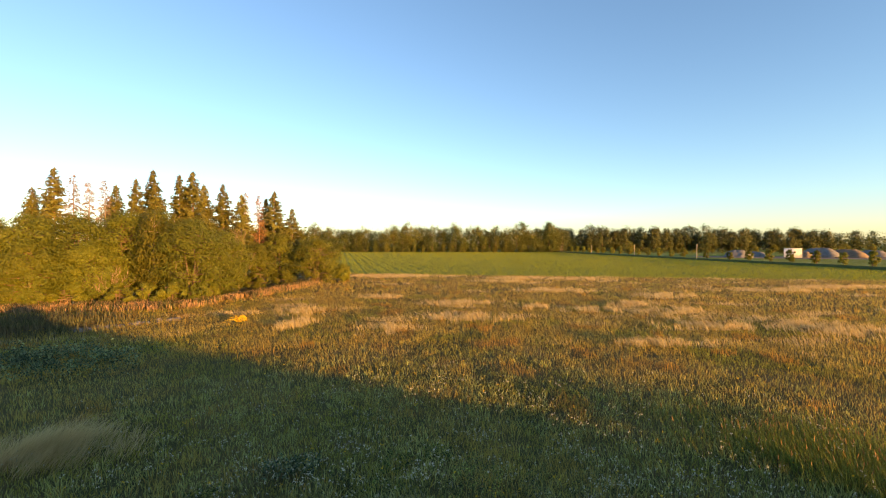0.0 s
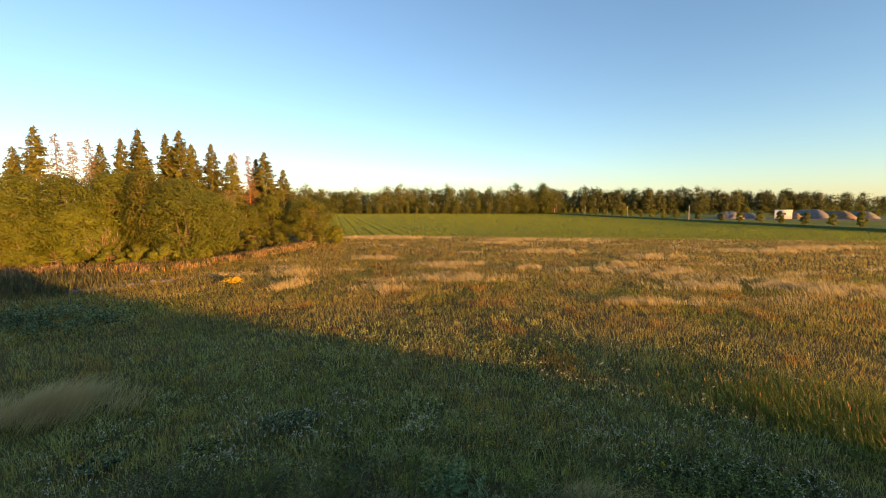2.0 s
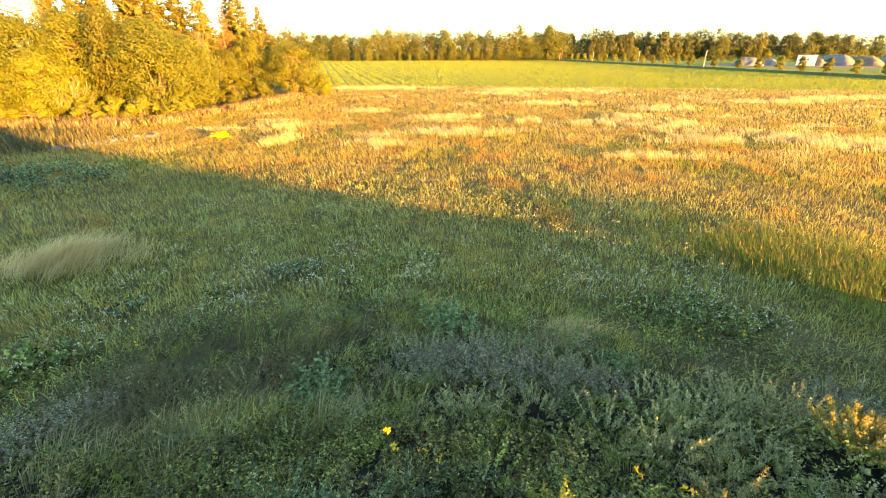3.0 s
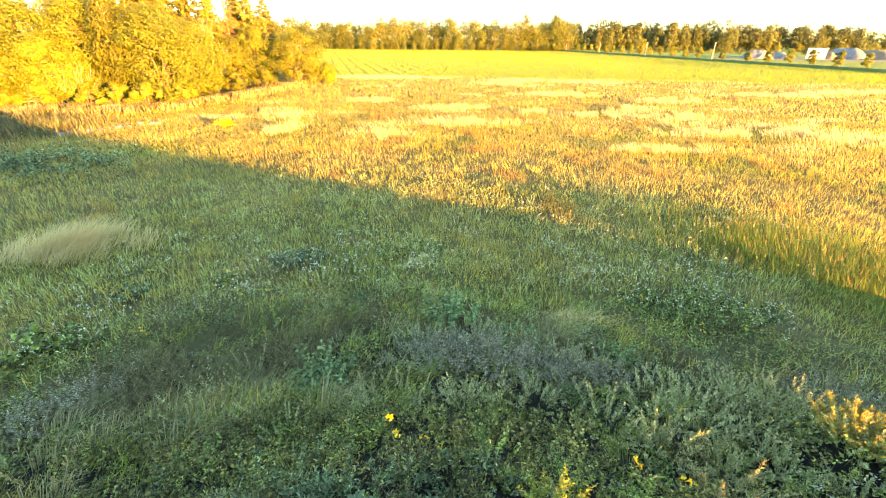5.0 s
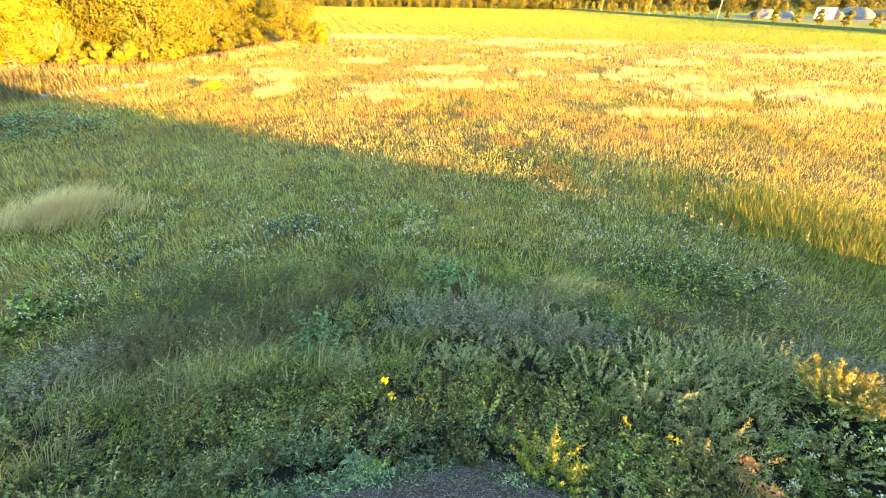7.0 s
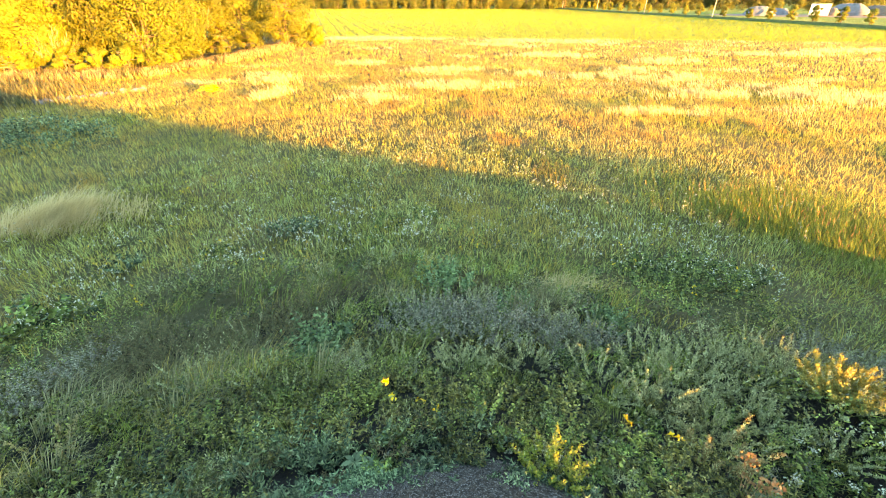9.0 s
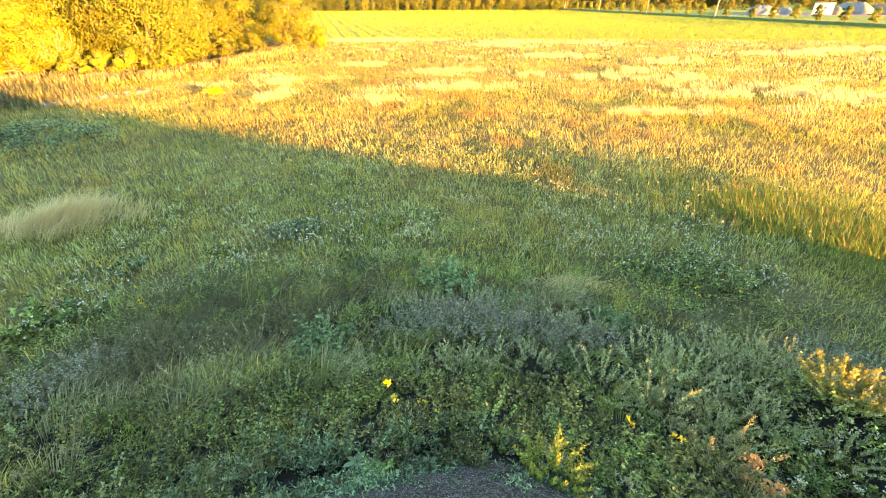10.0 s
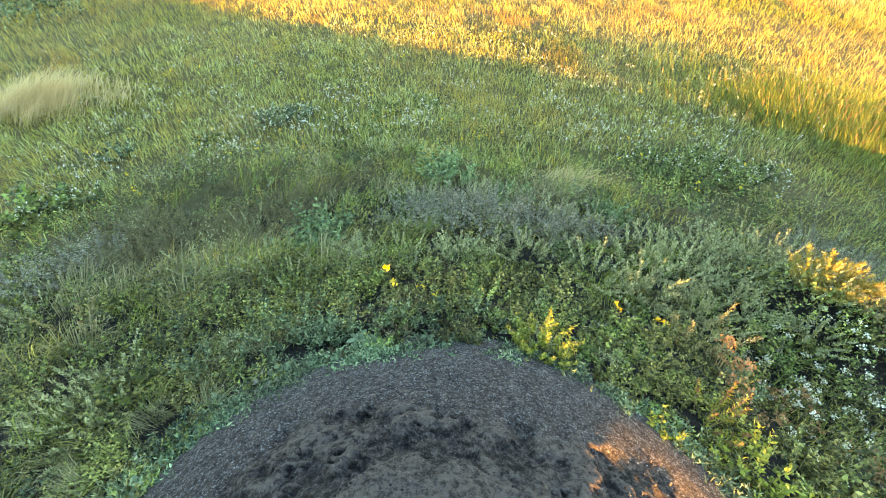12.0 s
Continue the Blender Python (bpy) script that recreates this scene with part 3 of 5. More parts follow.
for k, (tx, ty, th, tw) in enumerate(((-33.2, 43.0, 2.3, 1.6), (-36.4, 41.4, 2.0, 1.6), (-24.6, 56.5, 2.6, 1.7), (-22.8, 61.5, 2.4, 1.6), (-39.8, 39.6, 2.2, 1.6), (-43.5, 38.6, 2.4, 1.8), (-29.4, 42.2, 2.2, 1.7), (-31.6, 41.6, 1.9, 1.6), (-26.8, 41.8, 2.3, 1.7), (-41.6, 38.9, 2.0, 1.6), (-25.0, 44.6, 2.4, 1.6), (-38.0, 40.0, 1.9, 1.6))):
    broadleaf(tx, ty, th, tw, 120 + k, BUSH, size=0.12, count=5000, clumps=24, name="low_bush", label="low fresh green bush in front of the wood", group="low bushes", stems=2)


def bare_shrub(x, y, h, w, seed):
    global rng
    rng = np.random.default_rng(seed)
    b = Bits()
    for a in rng.uniform(0, TAU, 26):
        lean = rng.uniform(0.1, 1.0)
        tip = np.array([math.cos(a) * w * lean, math.sin(a) * w * lean, h * (1.05 - 0.5 * lean ** 2)])
        root = tip * np.array([0.12, 0.12, 0])
        mid = (root + tip) / 2 + np.array([0, 0, 0.1 * h])
        trunk(b, [root, mid, tip], 0.018, 0.006, 4)
        k = 16
        p = root + rng.uniform(0.35, 1, k)[:, None] * (tip - root)
        leaves(b, p, rng.uniform(0.4, 0.9, k), (tip - root) / h + np.array([0, 0, 0.3]), 0.03, 0.45)
    ob = thing("bare_shrub", x, y, 0, "leafless pale brown shrub with spreading twigs", "shrub")
    tagged(part("brushwood", b, DEAD_TWIG, ob), kind="stuff")


bare_shrub(-26.6, 55.6, 7.6, 2.0, 130)
bare_shrub(-34.0, 43.4, 3.4, 2.4, 131)


# ---- the far woods ----
def far_tree(seed, leaf, h, w, low=0.0, pine=False):
    pine_like = leaf is FAR_PINE
    ob = broadleaf(0, -400, h, w, seed, leaf, BARK, 0.86 if pine else 0.78, 1450, 50, low, "pine" if pine_like else "woodland_tree",
                   "distant dark pine beyond the road" if pine_like else "distant broadleaf tree at the field's far edge",
                   "pines beyond the road" if pine_like else "trees of the far wood", 1, 0.0, 0.10, 1.45 if pine else 1.25, 4)
    return ob


def line_up(kinds, spots):
    """Spread copies of the given trees over the spots (x, y, scale, stretch)."""
    g = random.Random(5)
    used = set()
    for x, y, s, zs in spots:
        k = g.choice(kinds)
        m = pose(x, y, 0, 0, 0, g.uniform(0, 360)) @ Matrix.Diagonal((s, s, s * zs, 1))
        if k in used:
            copy_thing(k, m)
        else:
            k.matrix_basis = m
            used.add(k)


g = random.Random(11)
oaks = [far_tree(140 + i, FAR_A if i % 2 else FAR_B, 19.5, w * 1.5) for i, w in enumerate((4.2, 3.4, 4.8, 3.0, 2.4))]
spots = []
for i in range(74):
    u = i / 73
    spots.append((-150 + u * 228 + g.uniform(-2, 2), 287 + g.uniform(-4, 5) - 0.06 * abs(u - 0.6) * 100, g.uniform(0.88, 1.12), g.uniform(0.86, 1.04)))
for i in range(34):
    spots.append((-140 + i * 6.4 + g.uniform(-2, 2), 279 + g.uniform(-2, 2), g.uniform(0.32, 0.58), g.uniform(0.9, 1.2)))
for i in range(46):
    spots.append((-140 + i * 4.7 + g.uniform(-2, 2), 276 + g.uniform(-2, 2), g.uniform(0.14, 0.26), g.uniform(0.8, 1.2)))
line_up(oaks, spots)
pines = [far_tree(150 + i, FAR_PINE, 17, w * 1.3, 0.03, True) for i, w in enumerate((3.6, 2.8, 3.2))]
spots = []
for i in range(54):
    u = i / 53
    spots.append((70 + u * 190 + g.uniform(-2, 2), 322 - u * 30 + g.uniform(-5, 8), g.uniform(0.95, 1.18) * (1 - 0.2 * u), g.uniform(0.9, 1.08)))
for i in range(40):
    u = i / 39
    spots.append((150 + u * 330 + g.uniform(-4, 4), 420 - u * 100 + g.uniform(-8, 8), g.uniform(1.0, 1.15) * (1 - 0.15 * u), g.uniform(0.8, 1.0)))
line_up(pines, spots)
thickets = [far_tree(160 + i, FAR_A, 15, w, 0.0, True) for i, w in enumerate((5.5, 6.0))]
spots = []
for i in range(52):
    u = i / 51
    spots.append((112 + u * 190 + g.uniform(-3, 3), 266 - u * 62 + g.uniform(-6, 6), g.uniform(0.42, 0.6), g.uniform(0.7, 0.95)))
for i in range(44):
    u = i / 43
    spots.append((74 + u * 300 + g.uniform(-3, 3), 330 - u * 60 + g.uniform(-6, 6), g.uniform(0.8, 1.08) * (1 - 0.2 * u), g.uniform(0.8, 1.0)))
line_up(thickets, spots)

# the joined mass of the woods on the horizon
rng = np.random.default_rng(190)
mass = Bits()
n = 46000
u = rng.uniform(0, 1, n)
x = np.interp(u, (0, 0.35, 1.0), (-190.0, 62.0, 560.0)) + rng.normal(0, 3, n)
y = np.interp(u, (0, 0.35, 0.6, 1.0), (312.0, 345.0, 375.0, 300.0)) + rng.normal(0, 6, n)
top = 13.5 + 2.2 * wave(x, y, 7.0, 191) + 1.6 * wave(x, y, 2.8, 192) - 2.5 * (x > 60)
z = top * rng.uniform(0, 1, n) ** 0.7
leaves(mass, np.stack([x, y, z], -1), rng.uniform(0.7, 1.5, n), np.array([0, 0, 0.2]), 0.4, 0.9, True, face=unit(np.array([0.1, -0.6, 0.5]) + rng.normal(0, 0.45, (n, 3))))
tagged(part("horizon_woods", mass, FAR_B), "continuous dark woods along the horizon", "woods", kind="stuff")

# ---- road, avenue, heaps ----
yard = polar_sheet(np.linspace(0.1, 1.0, 14), 40, lambda x, y: 0.06 + 0.05 * wave(x * 9, y * 9, 3.0, 195))
yard = part("gravel_yard", yard, SAND)
yard.matrix_world = pose(160, 176, 0, 0, 0, -18) @ Matrix.Diagonal((52, 17, 1, 1))
tagged(yard, "bare sandy ground of the gravel yard", "yard", kind="structure")
ROAD_A, ROAD_B = Vector((109.5, 60.0, 0)), Vector((79.0, 292.0, 0))
road_way = (ROAD_B - ROAD_A).normalized()
road_side = Vector((road_way.y, -road_way.x, 0))


def strip(name, offset, width, z0, z1, material, label, category, a=-0.5, b=1.25):
    n = 60
    bits, v = Bits(), []
    for i in range(n):
        c = ROAD_A + (ROAD_B - ROAD_A) * (a + (b - a) * i / (n - 1))
        for s, z in ((-width / 2 - 0.6, -0.05), (-width / 2, z0), (width / 2, z1), (width / 2 + 0.6, -0.05)):
            p = c + road_side * (offset + s)
            v.append((p.x, p.y, z))
    t = []
    for i in range(n - 1):
        for j in range(3):
            q = i * 4 + j
            t += [(q, q + 1, q + 5), (q, q + 5, q + 4)]
    return tagged(part(name, bits.add(v, t), material), label, category, kind="structure")


strip("road_verge", 0.0, 11.0, 0.70, 0.10, VERGE, "dark grassy verge along the country road", "verge")
strip("road", 2.0, 6.0, 0.48, 0.15, ASPHALT, "grey asphalt country road across the plain", "road")


def avenue_tree(seed):
    ob = broadleaf(0, -420, 3.7, 1.05, seed, BUSH, BARK, 0.24, 1500, 26, 0.22, "avenue_tree", "young round-crowned roadside tree with a thin trunk", "avenue trees", 1)
    return ob


young = [avenue_tree(170), avenue_tree(171), avenue_tree(172)]
def beside(px, away):
    """A spot on the line beside the road, seen from the mound in the direction px (sideways per metre ahead)."""
    p, d = ROAD_A + road_side * away, road_way
    s = (px * p.y - p.x) / (d.x - px * d.y)
    return p + d * s


AVENUE = (1.009, 0.938, 0.873, 0.814, 0.764, 0.716, 0.672, 0.616, 0.564, 0.534, 0.506, 0.480, 0.457, 0.436, 0.415, 0.395, 0.375, 0.361, 0.342, 0.329, 0.314, 0.301)
spots = []
for px in AVENUE + (1.09, 1.18):
    p = beside(px, -5.0)
    spots.append((p.x, p.y, g.uniform(0.85, 1.15), g.uniform(0.9, 1.1)))
line_up(young, spots)


def road_post(x, y, h, r, material, label):
    ob = thing("road_post", x, y, 0.2, label, "post")
    b = Bits()
    trunk(b, [(0, 0, -0.2), (0, 0, h * 0.5), (0.02, 0, h)], r, r * 0.8, 8)
    part("shaft", b, material, ob)
    c = Bits()
    boxes(c, (-r * 1.3, -r * 1.3, h), (r * 1.3, r * 1.3, h + r))
    part("cap", c, material, ob)
    e = Bits()
    boxes(e, (-r * 1.6, -r * 1.6, -0.1), (r * 1.6, r * 1.6, 0.25))
    part("footing", e, GRAVEL, ob)


for px, h, label in ((0.276, 3.5, "short pale roadside post far off"), (0.348, 4.6, "pale ochre timber roadside post"), (0.448, 5.0, "pale concrete roadside post"), (0.594, 5.4, "cream concrete roadside post by the verge")):
    p = beside(px, -5.6)
    road_post(p.x, p.y, h, 0.15, CREAM_POST, label)


def heap(x, y, w, d, h, seed, material, label):
    global rng
    rng = np.random.default_rng(seed)
    n, k = 26, 44
    a = np.arange(k) * TAU / k
    r = np.linspace(0, 1, n)[:, None]
    xx, yy = r * np.cos(a) * w, r * np.sin(a) * d
    rag = 1 + 0.18 * np.sin(2 * a + seed) + 0.1 * np.sin(5 * a + 2 * seed)
    zz = h * np.clip(1 - r ** 1.15 * rag, -0.05, 1) + 0.12 * wave(xx * 1.0, yy * 1.0, 1.5, seed) * (r < 0.8) - 0.9 * np.clip((r - 0.8) / 0.2, 0, 1)
    v = np.stack([xx, yy, np.minimum(zz, h * (0.66 + 0.05 * wave(xx, yy, 1.2, seed + 5))) + 0 * xx], -1).reshape(-1, 3)
    i, j = np.meshgrid(np.arange(n - 1), np.arange(k), indexing="ij")
    p, q = (i * k + j).ravel(), (i * k + (j + 1) % k).ravel()
    t = np.concatenate([np.stack([p, p + k, q + k], -1), np.stack([p, q + k, q], -1)])
    ob = part("gravel_mound", Bits().add(v, t), material, smooth=True)
    ob.matrix_world = pose(x, y, 0, 0, 0, 20 * seed)
    tagged(ob, label, "gravel_mound", "heaps in the gravel yard")


for hx, hy, hw, hh, hs, hm, hl in ((125, 181, 6.5, 4.4, 1, GRAVEL, "grey crushed gravel heap"), (135, 184, 5.5, 3.4, 2, GRAVEL, "low grey gravel heap"),
                                  (150, 178, 4.6, 3.8, 3, SAND, "sandy brown heap beside the white container"), (159, 180, 9.0, 5.6, 4, GRAVEL, "big grey gravel heap in the yard"),
                                  (168, 177, 7.5, 4.8, 5, SAND, "brown earth heap with lit flank"), (183, 182, 7.0, 4.2, 6, GRAVEL, "grey gravel heap beyond the road")):
    heap(hx, hy, hw, hw * 0.8, hh, hs, hm, hl)


def container(x, y, w, d, h, turn):
    ob = thing("site_container", x, y, 0.1, "white metal site container standing by the gravel yard", "container", turn=turn)
    b = Bits()
    boxes(b, (-w / 2, -d / 2, 0.15), (w / 2, d / 2, h))
    part("body", b, WHITE_WALL, ob)
    for i in range(24):
        c = Bits()
        cx = -w / 2 + (i + 0.5) * w / 24
        boxes(c, (cx - 0.06, -d / 2 - 0.05, 0.25), (cx + 0.06, -d / 2, h - 0.12))
        part("rib", c, WHITE_WALL, ob)
    r = Bits()
    boxes(r, (-w / 2 - 0.08, -d / 2 - 0.08, h), (w / 2 + 0.08, d / 2 + 0.08, h + 0.12))
    part("roof", r, WHITE_WALL, ob)
    for sx in (-1, 1):
        f = Bits()
        boxes(f, (sx * w * 0.42 - 0.2, -d / 2, -0.1), (sx * w * 0.42 + 0.2, d / 2, 0.15))
        part("skid", f, DARK_METAL, ob)


container(141.7, 173.0, 5.7, 2.8, 3.7, -40)

# ---- the meadow ----
def sector(n, r0, r1, power, a0=-62.0, a1=62.0):
    """n random spots round the mound between two radii; the number per square metre falls as 1 / r ** power."""
    u = rng.uniform(0, 1, n)
    e = 2.0 - power
    r = (r0 ** e + u * (r1 ** e - r0 ** e)) ** (1 / e)
    a = np.radians(rng.uniform(a0, a1, n))
    return r * np.sin(a), r * np.cos(a)


def on_ground(x, y, dz=-0.02):
    return np.stack([x, y, height(x, y) + dz], -1)


# straw-coloured drifts: centre and half widths
PATCHES = ((-8.3, 76.4, 7.6, 2.4), (13.0, 71.8, 4.0, 2.0), (24.0, 69.6, 4.2, 1.8), (15.6, 53.2, 3.6, 1.7), (-6.7, 46.9, 1.7, 1.1), (-11.6, 36.5, 1.5, 1.9), (-3.7, 29.4, 1.6, 1.0), (2.3, 34.3, 2.9, 1.3),
           (20.7, 36.5, 2.2, 2.4), (19.7, 30.5, 2.8, 1.2), (26.4, 32.0, 3.0, 1.7), (28.4, 28.6, 3.4, 1.5), (12.3, 25.3, 1.5, 0.7), (14.8, 25.0, 2.1, 0.7))
PATCHES_B = ((-10.9, 31.6, 0.9, 1.2), (0.9, 42.1, 2.4, 1.4), (8.2, 39.8, 1.6, 1.0), (13.9, 37.9, 2.6, 1.2), (18.5, 41.5, 2.0, 1.4), (42.5, 53.9, 4.4, 1.5), (53.7, 57.2, 6.0, 1.7), (25.5, 48.5, 3.0, 1.5), (8.3, 66.6, 3.4, 1.4))


def strawy(x, y):
    s = np.full(np.shape(x), -1.0)
    jag = 0.55 * wave(x, y, 1.1, 21) + 0.3 * wave(x * 0.5, y * 1.5, 2.6, 23)
    for px, py, a, b in PATCHES + PATCHES_B:
        s = np.maximum(s, 0.45 - 0.7 * np.hypot((x - px) / a, (y - py) / b) + jag)
    far = np.clip((np.hypot(x, y) - 25) / 20, 0, 1)
    return np.maximum(s, (wave(x * 0.55, y * 1.6, 4.0, 22) - 0.75) * far)


def in_crop(x, y):
    return y + 0.174 * x > 81.5 + 0.6 * wave(x, y, 3.0, 9)


def in_wood(x, y):
    return (x < -18.5 - 0.05 * y) & (y > 64 + (x + 22) * 1.1) & (y > 40) | ((x < -23) & (y > 41.5 + 0.1 * (x + 30) ** 2 * (x > -30)))


def near_soil(x, y):
    a = np.arctan2(x, y + 0.2)
    return np.hypot(x, y + 0.2) < 1.84 + 0.06 * np.sin(3 * a + 1) + 0.05 * np.sin(9 * a) + 0.07 * wave(x, y, 0.25, 18)


def stuff(name, bits, material, label, category):
    return tagged(part(name, bits, material), label, category, kind="stuff")


rng = np.random.default_rng(100)
WIND = np.array([-0.30, 0.10])
green, dry, rust, straw, sage = Bits(), Bits(), Bits(), Bits(), Bits()
for r0, r1, n, power, simple, tall, wide in ((6.2, 26.0, 112000, 1.0, False, 0.25, 0.012), (26.0, 50.0, 170000, 1.2, True, 0.28, 0.022), (50.0, 112.0, 140000, 1.2, True, 0.28, 0.052)):
    x, y = sector(n, r0, r1, power)
    keep = ~in_crop(x, y) & ~in_wood(x, y)
    keep &= rng.uniform(0, 1, n) < np.clip((np.hypot(x, y) + 1.2 * wave(x, y, 1.4, 37) + 1.3 * np.exp(-((x - 1.5) / 2.5) ** 2) - 1.2 * np.clip((x - 3.5) / 2, 0, 1) - 0.8 * (x < -2) - 7.6) / 3.8, 0, 1)
    keep &= rng.uniform(0, 1, n) > 1.1 * np.exp(-((x - 5.9) / 2.1) ** 2 - ((y - 7.8) / 1.4) ** 2)
    x, y = x[keep], y[keep]
    big, fine = wave(x, y, 5.0, 31), wave(x, y, 1.3, 32)
    r = np.hypot(x, y)
    s = strawy(x, y)
    dryness = 0.42 * big + 0.25 * fine + np.clip((r - 9) / 26, 0, 1) * 0.60 - 0.07 + rng.normal(0, 0.35 if r0 < 20 else 0.1, len(x))
    ruddy = wave(x, y, 3.2, 33) + 0.4 * fine + rng.normal(0, 0.4 if r0 < 20 else 0.1, len(x)) - 1.8 + 0.65 * np.clip((r - 14) / 14, 0, 1)
    ox, oy, od, c1, c2, c3 = cells(x, y, 0.55 if r0 < 20 else 1.1, 35)
    dryness, ruddy = dryness + (0.5 if r0 < 20 else 0.12) * (c1 - 0.5), ruddy + (0.7 if r0 < 20 else 0.3) * (c2 - 0.5)
    kind = np.where(s > rng.uniform(0, 0.6, len(x)), 3, np.where(ruddy > 0, 2, np.where(dryness > 0.25, 1, np.where((r < 25) & (c3 + 0.45 * big + rng.normal(0, 0.25, len(x)) > 0.28 + 0.5 * np.clip((r - 19) / 6, 0, 1)), 4, 0))))
    for k, bits in enumerate((green, dry, rust, straw, sage)):
        m = kind == k
        c = int(m.sum())
        if not c:
            continue
        p = on_ground(x[m], y[m])
        even = 0.0 if r0 < 20 else 0.6
        clump = even + (1 - even) * np.clip((1.12 - 0.75 * od[m] ** 2) * (0.7 + 0.5 * c3[m]) + 0.08 * fine[m], 0.35, 1.35)
        h = tall * clump * rng.uniform(0.5, 1.35, c) * (0.85, 1.0, 1.1, 1.35, 0.9)[k]
        lean = 0.35 * np.stack([ox, oy], -1)[m] + WIND * (0.4, 0.7, 0.5, 1.3, 0.5)[k] * (0.5 if r0 < 20 else 1.0) + rng.normal(0, (0.35, 0.3, 0.22, 0.28, 0.4)[k], (c, 2))
        blades(bits, p, h, wide * rng.uniform(0.6, 1.5, c) * (1.1, 0.8, 1.0, 0.8, 1.0)[k], lean, simple)

# low broad leaves between the near grasses
low = [Bits(), Bits()]
x, y = sector(52000, 8.5, 19.0, 0.9)
ox, oy, od, c1, c2, c3 = cells(x, y, 0.6, 36)
ok = (od < 0.6) & (c3 < 0.75)
x, y, c1, c2, od = x[ok], y[ok], c1[ok], c2[ok], od[ok]
z = rng.uniform(0.05, 0.34, len(x)) * (1.1 - od)
for b, m in ((low[0], c1 < 0.6), (low[1], c1 >= 0.6)):
    leaves(b, on_ground(x[m], y[m]) + np.stack([0 * x[m], 0 * x[m], z[m]], -1), np.hypot(x, y)[m] * 0.0036 * rng.uniform(0.7, 1.4, m.sum()), np.array([0, 0, 0.3]), 0.34, 0.8, flat=0.75)
# thicker straw in its drifts, thinning out with the wind
for px, py, a, b in PATCHES + PATCHES_B:
    d = math.hypot(px, py)
    n = int(min(3200, 330 * a * b * (30 / d) ** 1.0) + 200)
    k = 5
    ex, ey = rng.normal(0, 0.5, k) * a, rng.normal(0, 0.5, k) * b
    c = rng.integers(0, k, n)
    x, y = px + ex[c] + rng.normal(0, 0.55, n) * a, py + ey[c] + rng.normal(0, 0.5, n) * b
    thick = wave(x, y, 0.9, 24) + 0.6 * wave(x, y * 1.5, 2.2, 25) > -0.35
    x, y = x[thick], y[thick]
    blades(straw, on_ground(x, y), rng.uniform(0.32, 0.6, len(x)), (0.016 if d < 30 else 0.032) * rng.uniform(0.6, 1.4, len(x)) * max(1, d / 45), WIND * 1.6 + rng.normal(0, 0.3, (len(x), 2)), d > 40)
# the wind-blown tussock in the shade
n, k = 3600, 40
t, q = rng.uniform(0, TAU, k), np.minimum(np.abs(rng.normal(0, 0.7, k)), 1.6)
cx, cy, c = 1.9 * q * np.cos(t), 1.1 * q * np.sin(t) + 0.45 * q * np.cos(t), rng.integers(0, k, n)
x, y = -11.4 + cx[c] + rng.normal(0, 0.34, n), 12.1 + cy[c] + rng.normal(0, 0.22, n)
blades(straw, on_ground(x, y), rng.uniform(0.3, 1.15, n) * (rng.uniform(0.75, 1.05, k) * np.clip(1.05 - 0.45 * q, 0.35, 1))[c], rng.uniform(0.006, 0.015, n), np.array([0.8, 0.3]) + rng.normal(0, 0.25, (k, 2))[c] + rng.normal(0, 0.25, (n, 2)))
x, y = 2.57 + rng.normal(0, 0.26, 900), 6.85 + rng.normal(0, 0.18, 900)
blades(straw, on_ground(x, y), rng.uniform(0.15, 0.4, 900), 0.008, np.array([0.5, -0.5]) + rng.normal(0, 0.5, (900, 2)))
stuff("meadow_grass", green, GREEN, "green meadow grass in uneven tufts", "grass")
stuff("sage_grass", sage, SAGE, "pale sage-green grass of the shaded meadow", "grass")
stuff("meadow_herbs", low[0], SAGE, "low leafy herbs among the meadow grass", "plants")
stuff("olive_herbs", low[1], GREEN, "olive herbs among the meadow grass", "plants")
stuff("dry_grass", dry, DRY, "dry ochre meadow grass gone to seed", "grass")
stuff("rusty_sorrel", rust, RUST, "rust-brown sorrel and seeding grass", "grass")
stuff("straw_grass", straw, STRAW, "pale straw-coloured grass bent by wind", "grass")

# tall reed-like grass on the flank of the mound
reed, plume = Bits(), Bits()
n = 24000
u, v = rng.uniform(-1.4, 1.4, n), rng.uniform(-1.4, 1.4, n)
x, y = 11.8 + 3.6 * u + 1.4 * v, 10.7 - 2.9 * u + 2.3 * v
keep = (rng.uniform(0, 1, n) < np.exp(-2.2 * np.clip(np.hypot(u, v) - 0.45 + 0.2 * wave(x, y, 1.5, 40), 0, 9)) - 0.12) & (y + 0.25 * x + 0.5 * wave(x, y, 0.8, 41) > 9.0)
x, y = x[keep], y[keep]
n = len(x)
p, h, lean = on_ground(x, y), rng.uniform(0.4, 0.85, n), np.array([-0.25, 0.12]) + rng.normal(0, 0.24, (n, 2))
blades(reed, p, h, rng.uniform(0.006, 0.013, n), lean)
top = rng.random(n) < 0.07
tip = p + np.concatenate([lean * h[:, None], h[:, None]], 1)
leaves(plume, tip[top] - [0, 0, 0.05], rng.uniform(0.12, 0.20, top.sum()), np.array([-0.3, 0.1, 2.0]), 0.07, 0.3)
stuff("reed_grass", reed, REED, "tall green reed grass leaning in the wind", "grass")
stuff("reed_plumes", plume, BROWN_HEAD, "brown seed plumes of the reed grass", "grass")

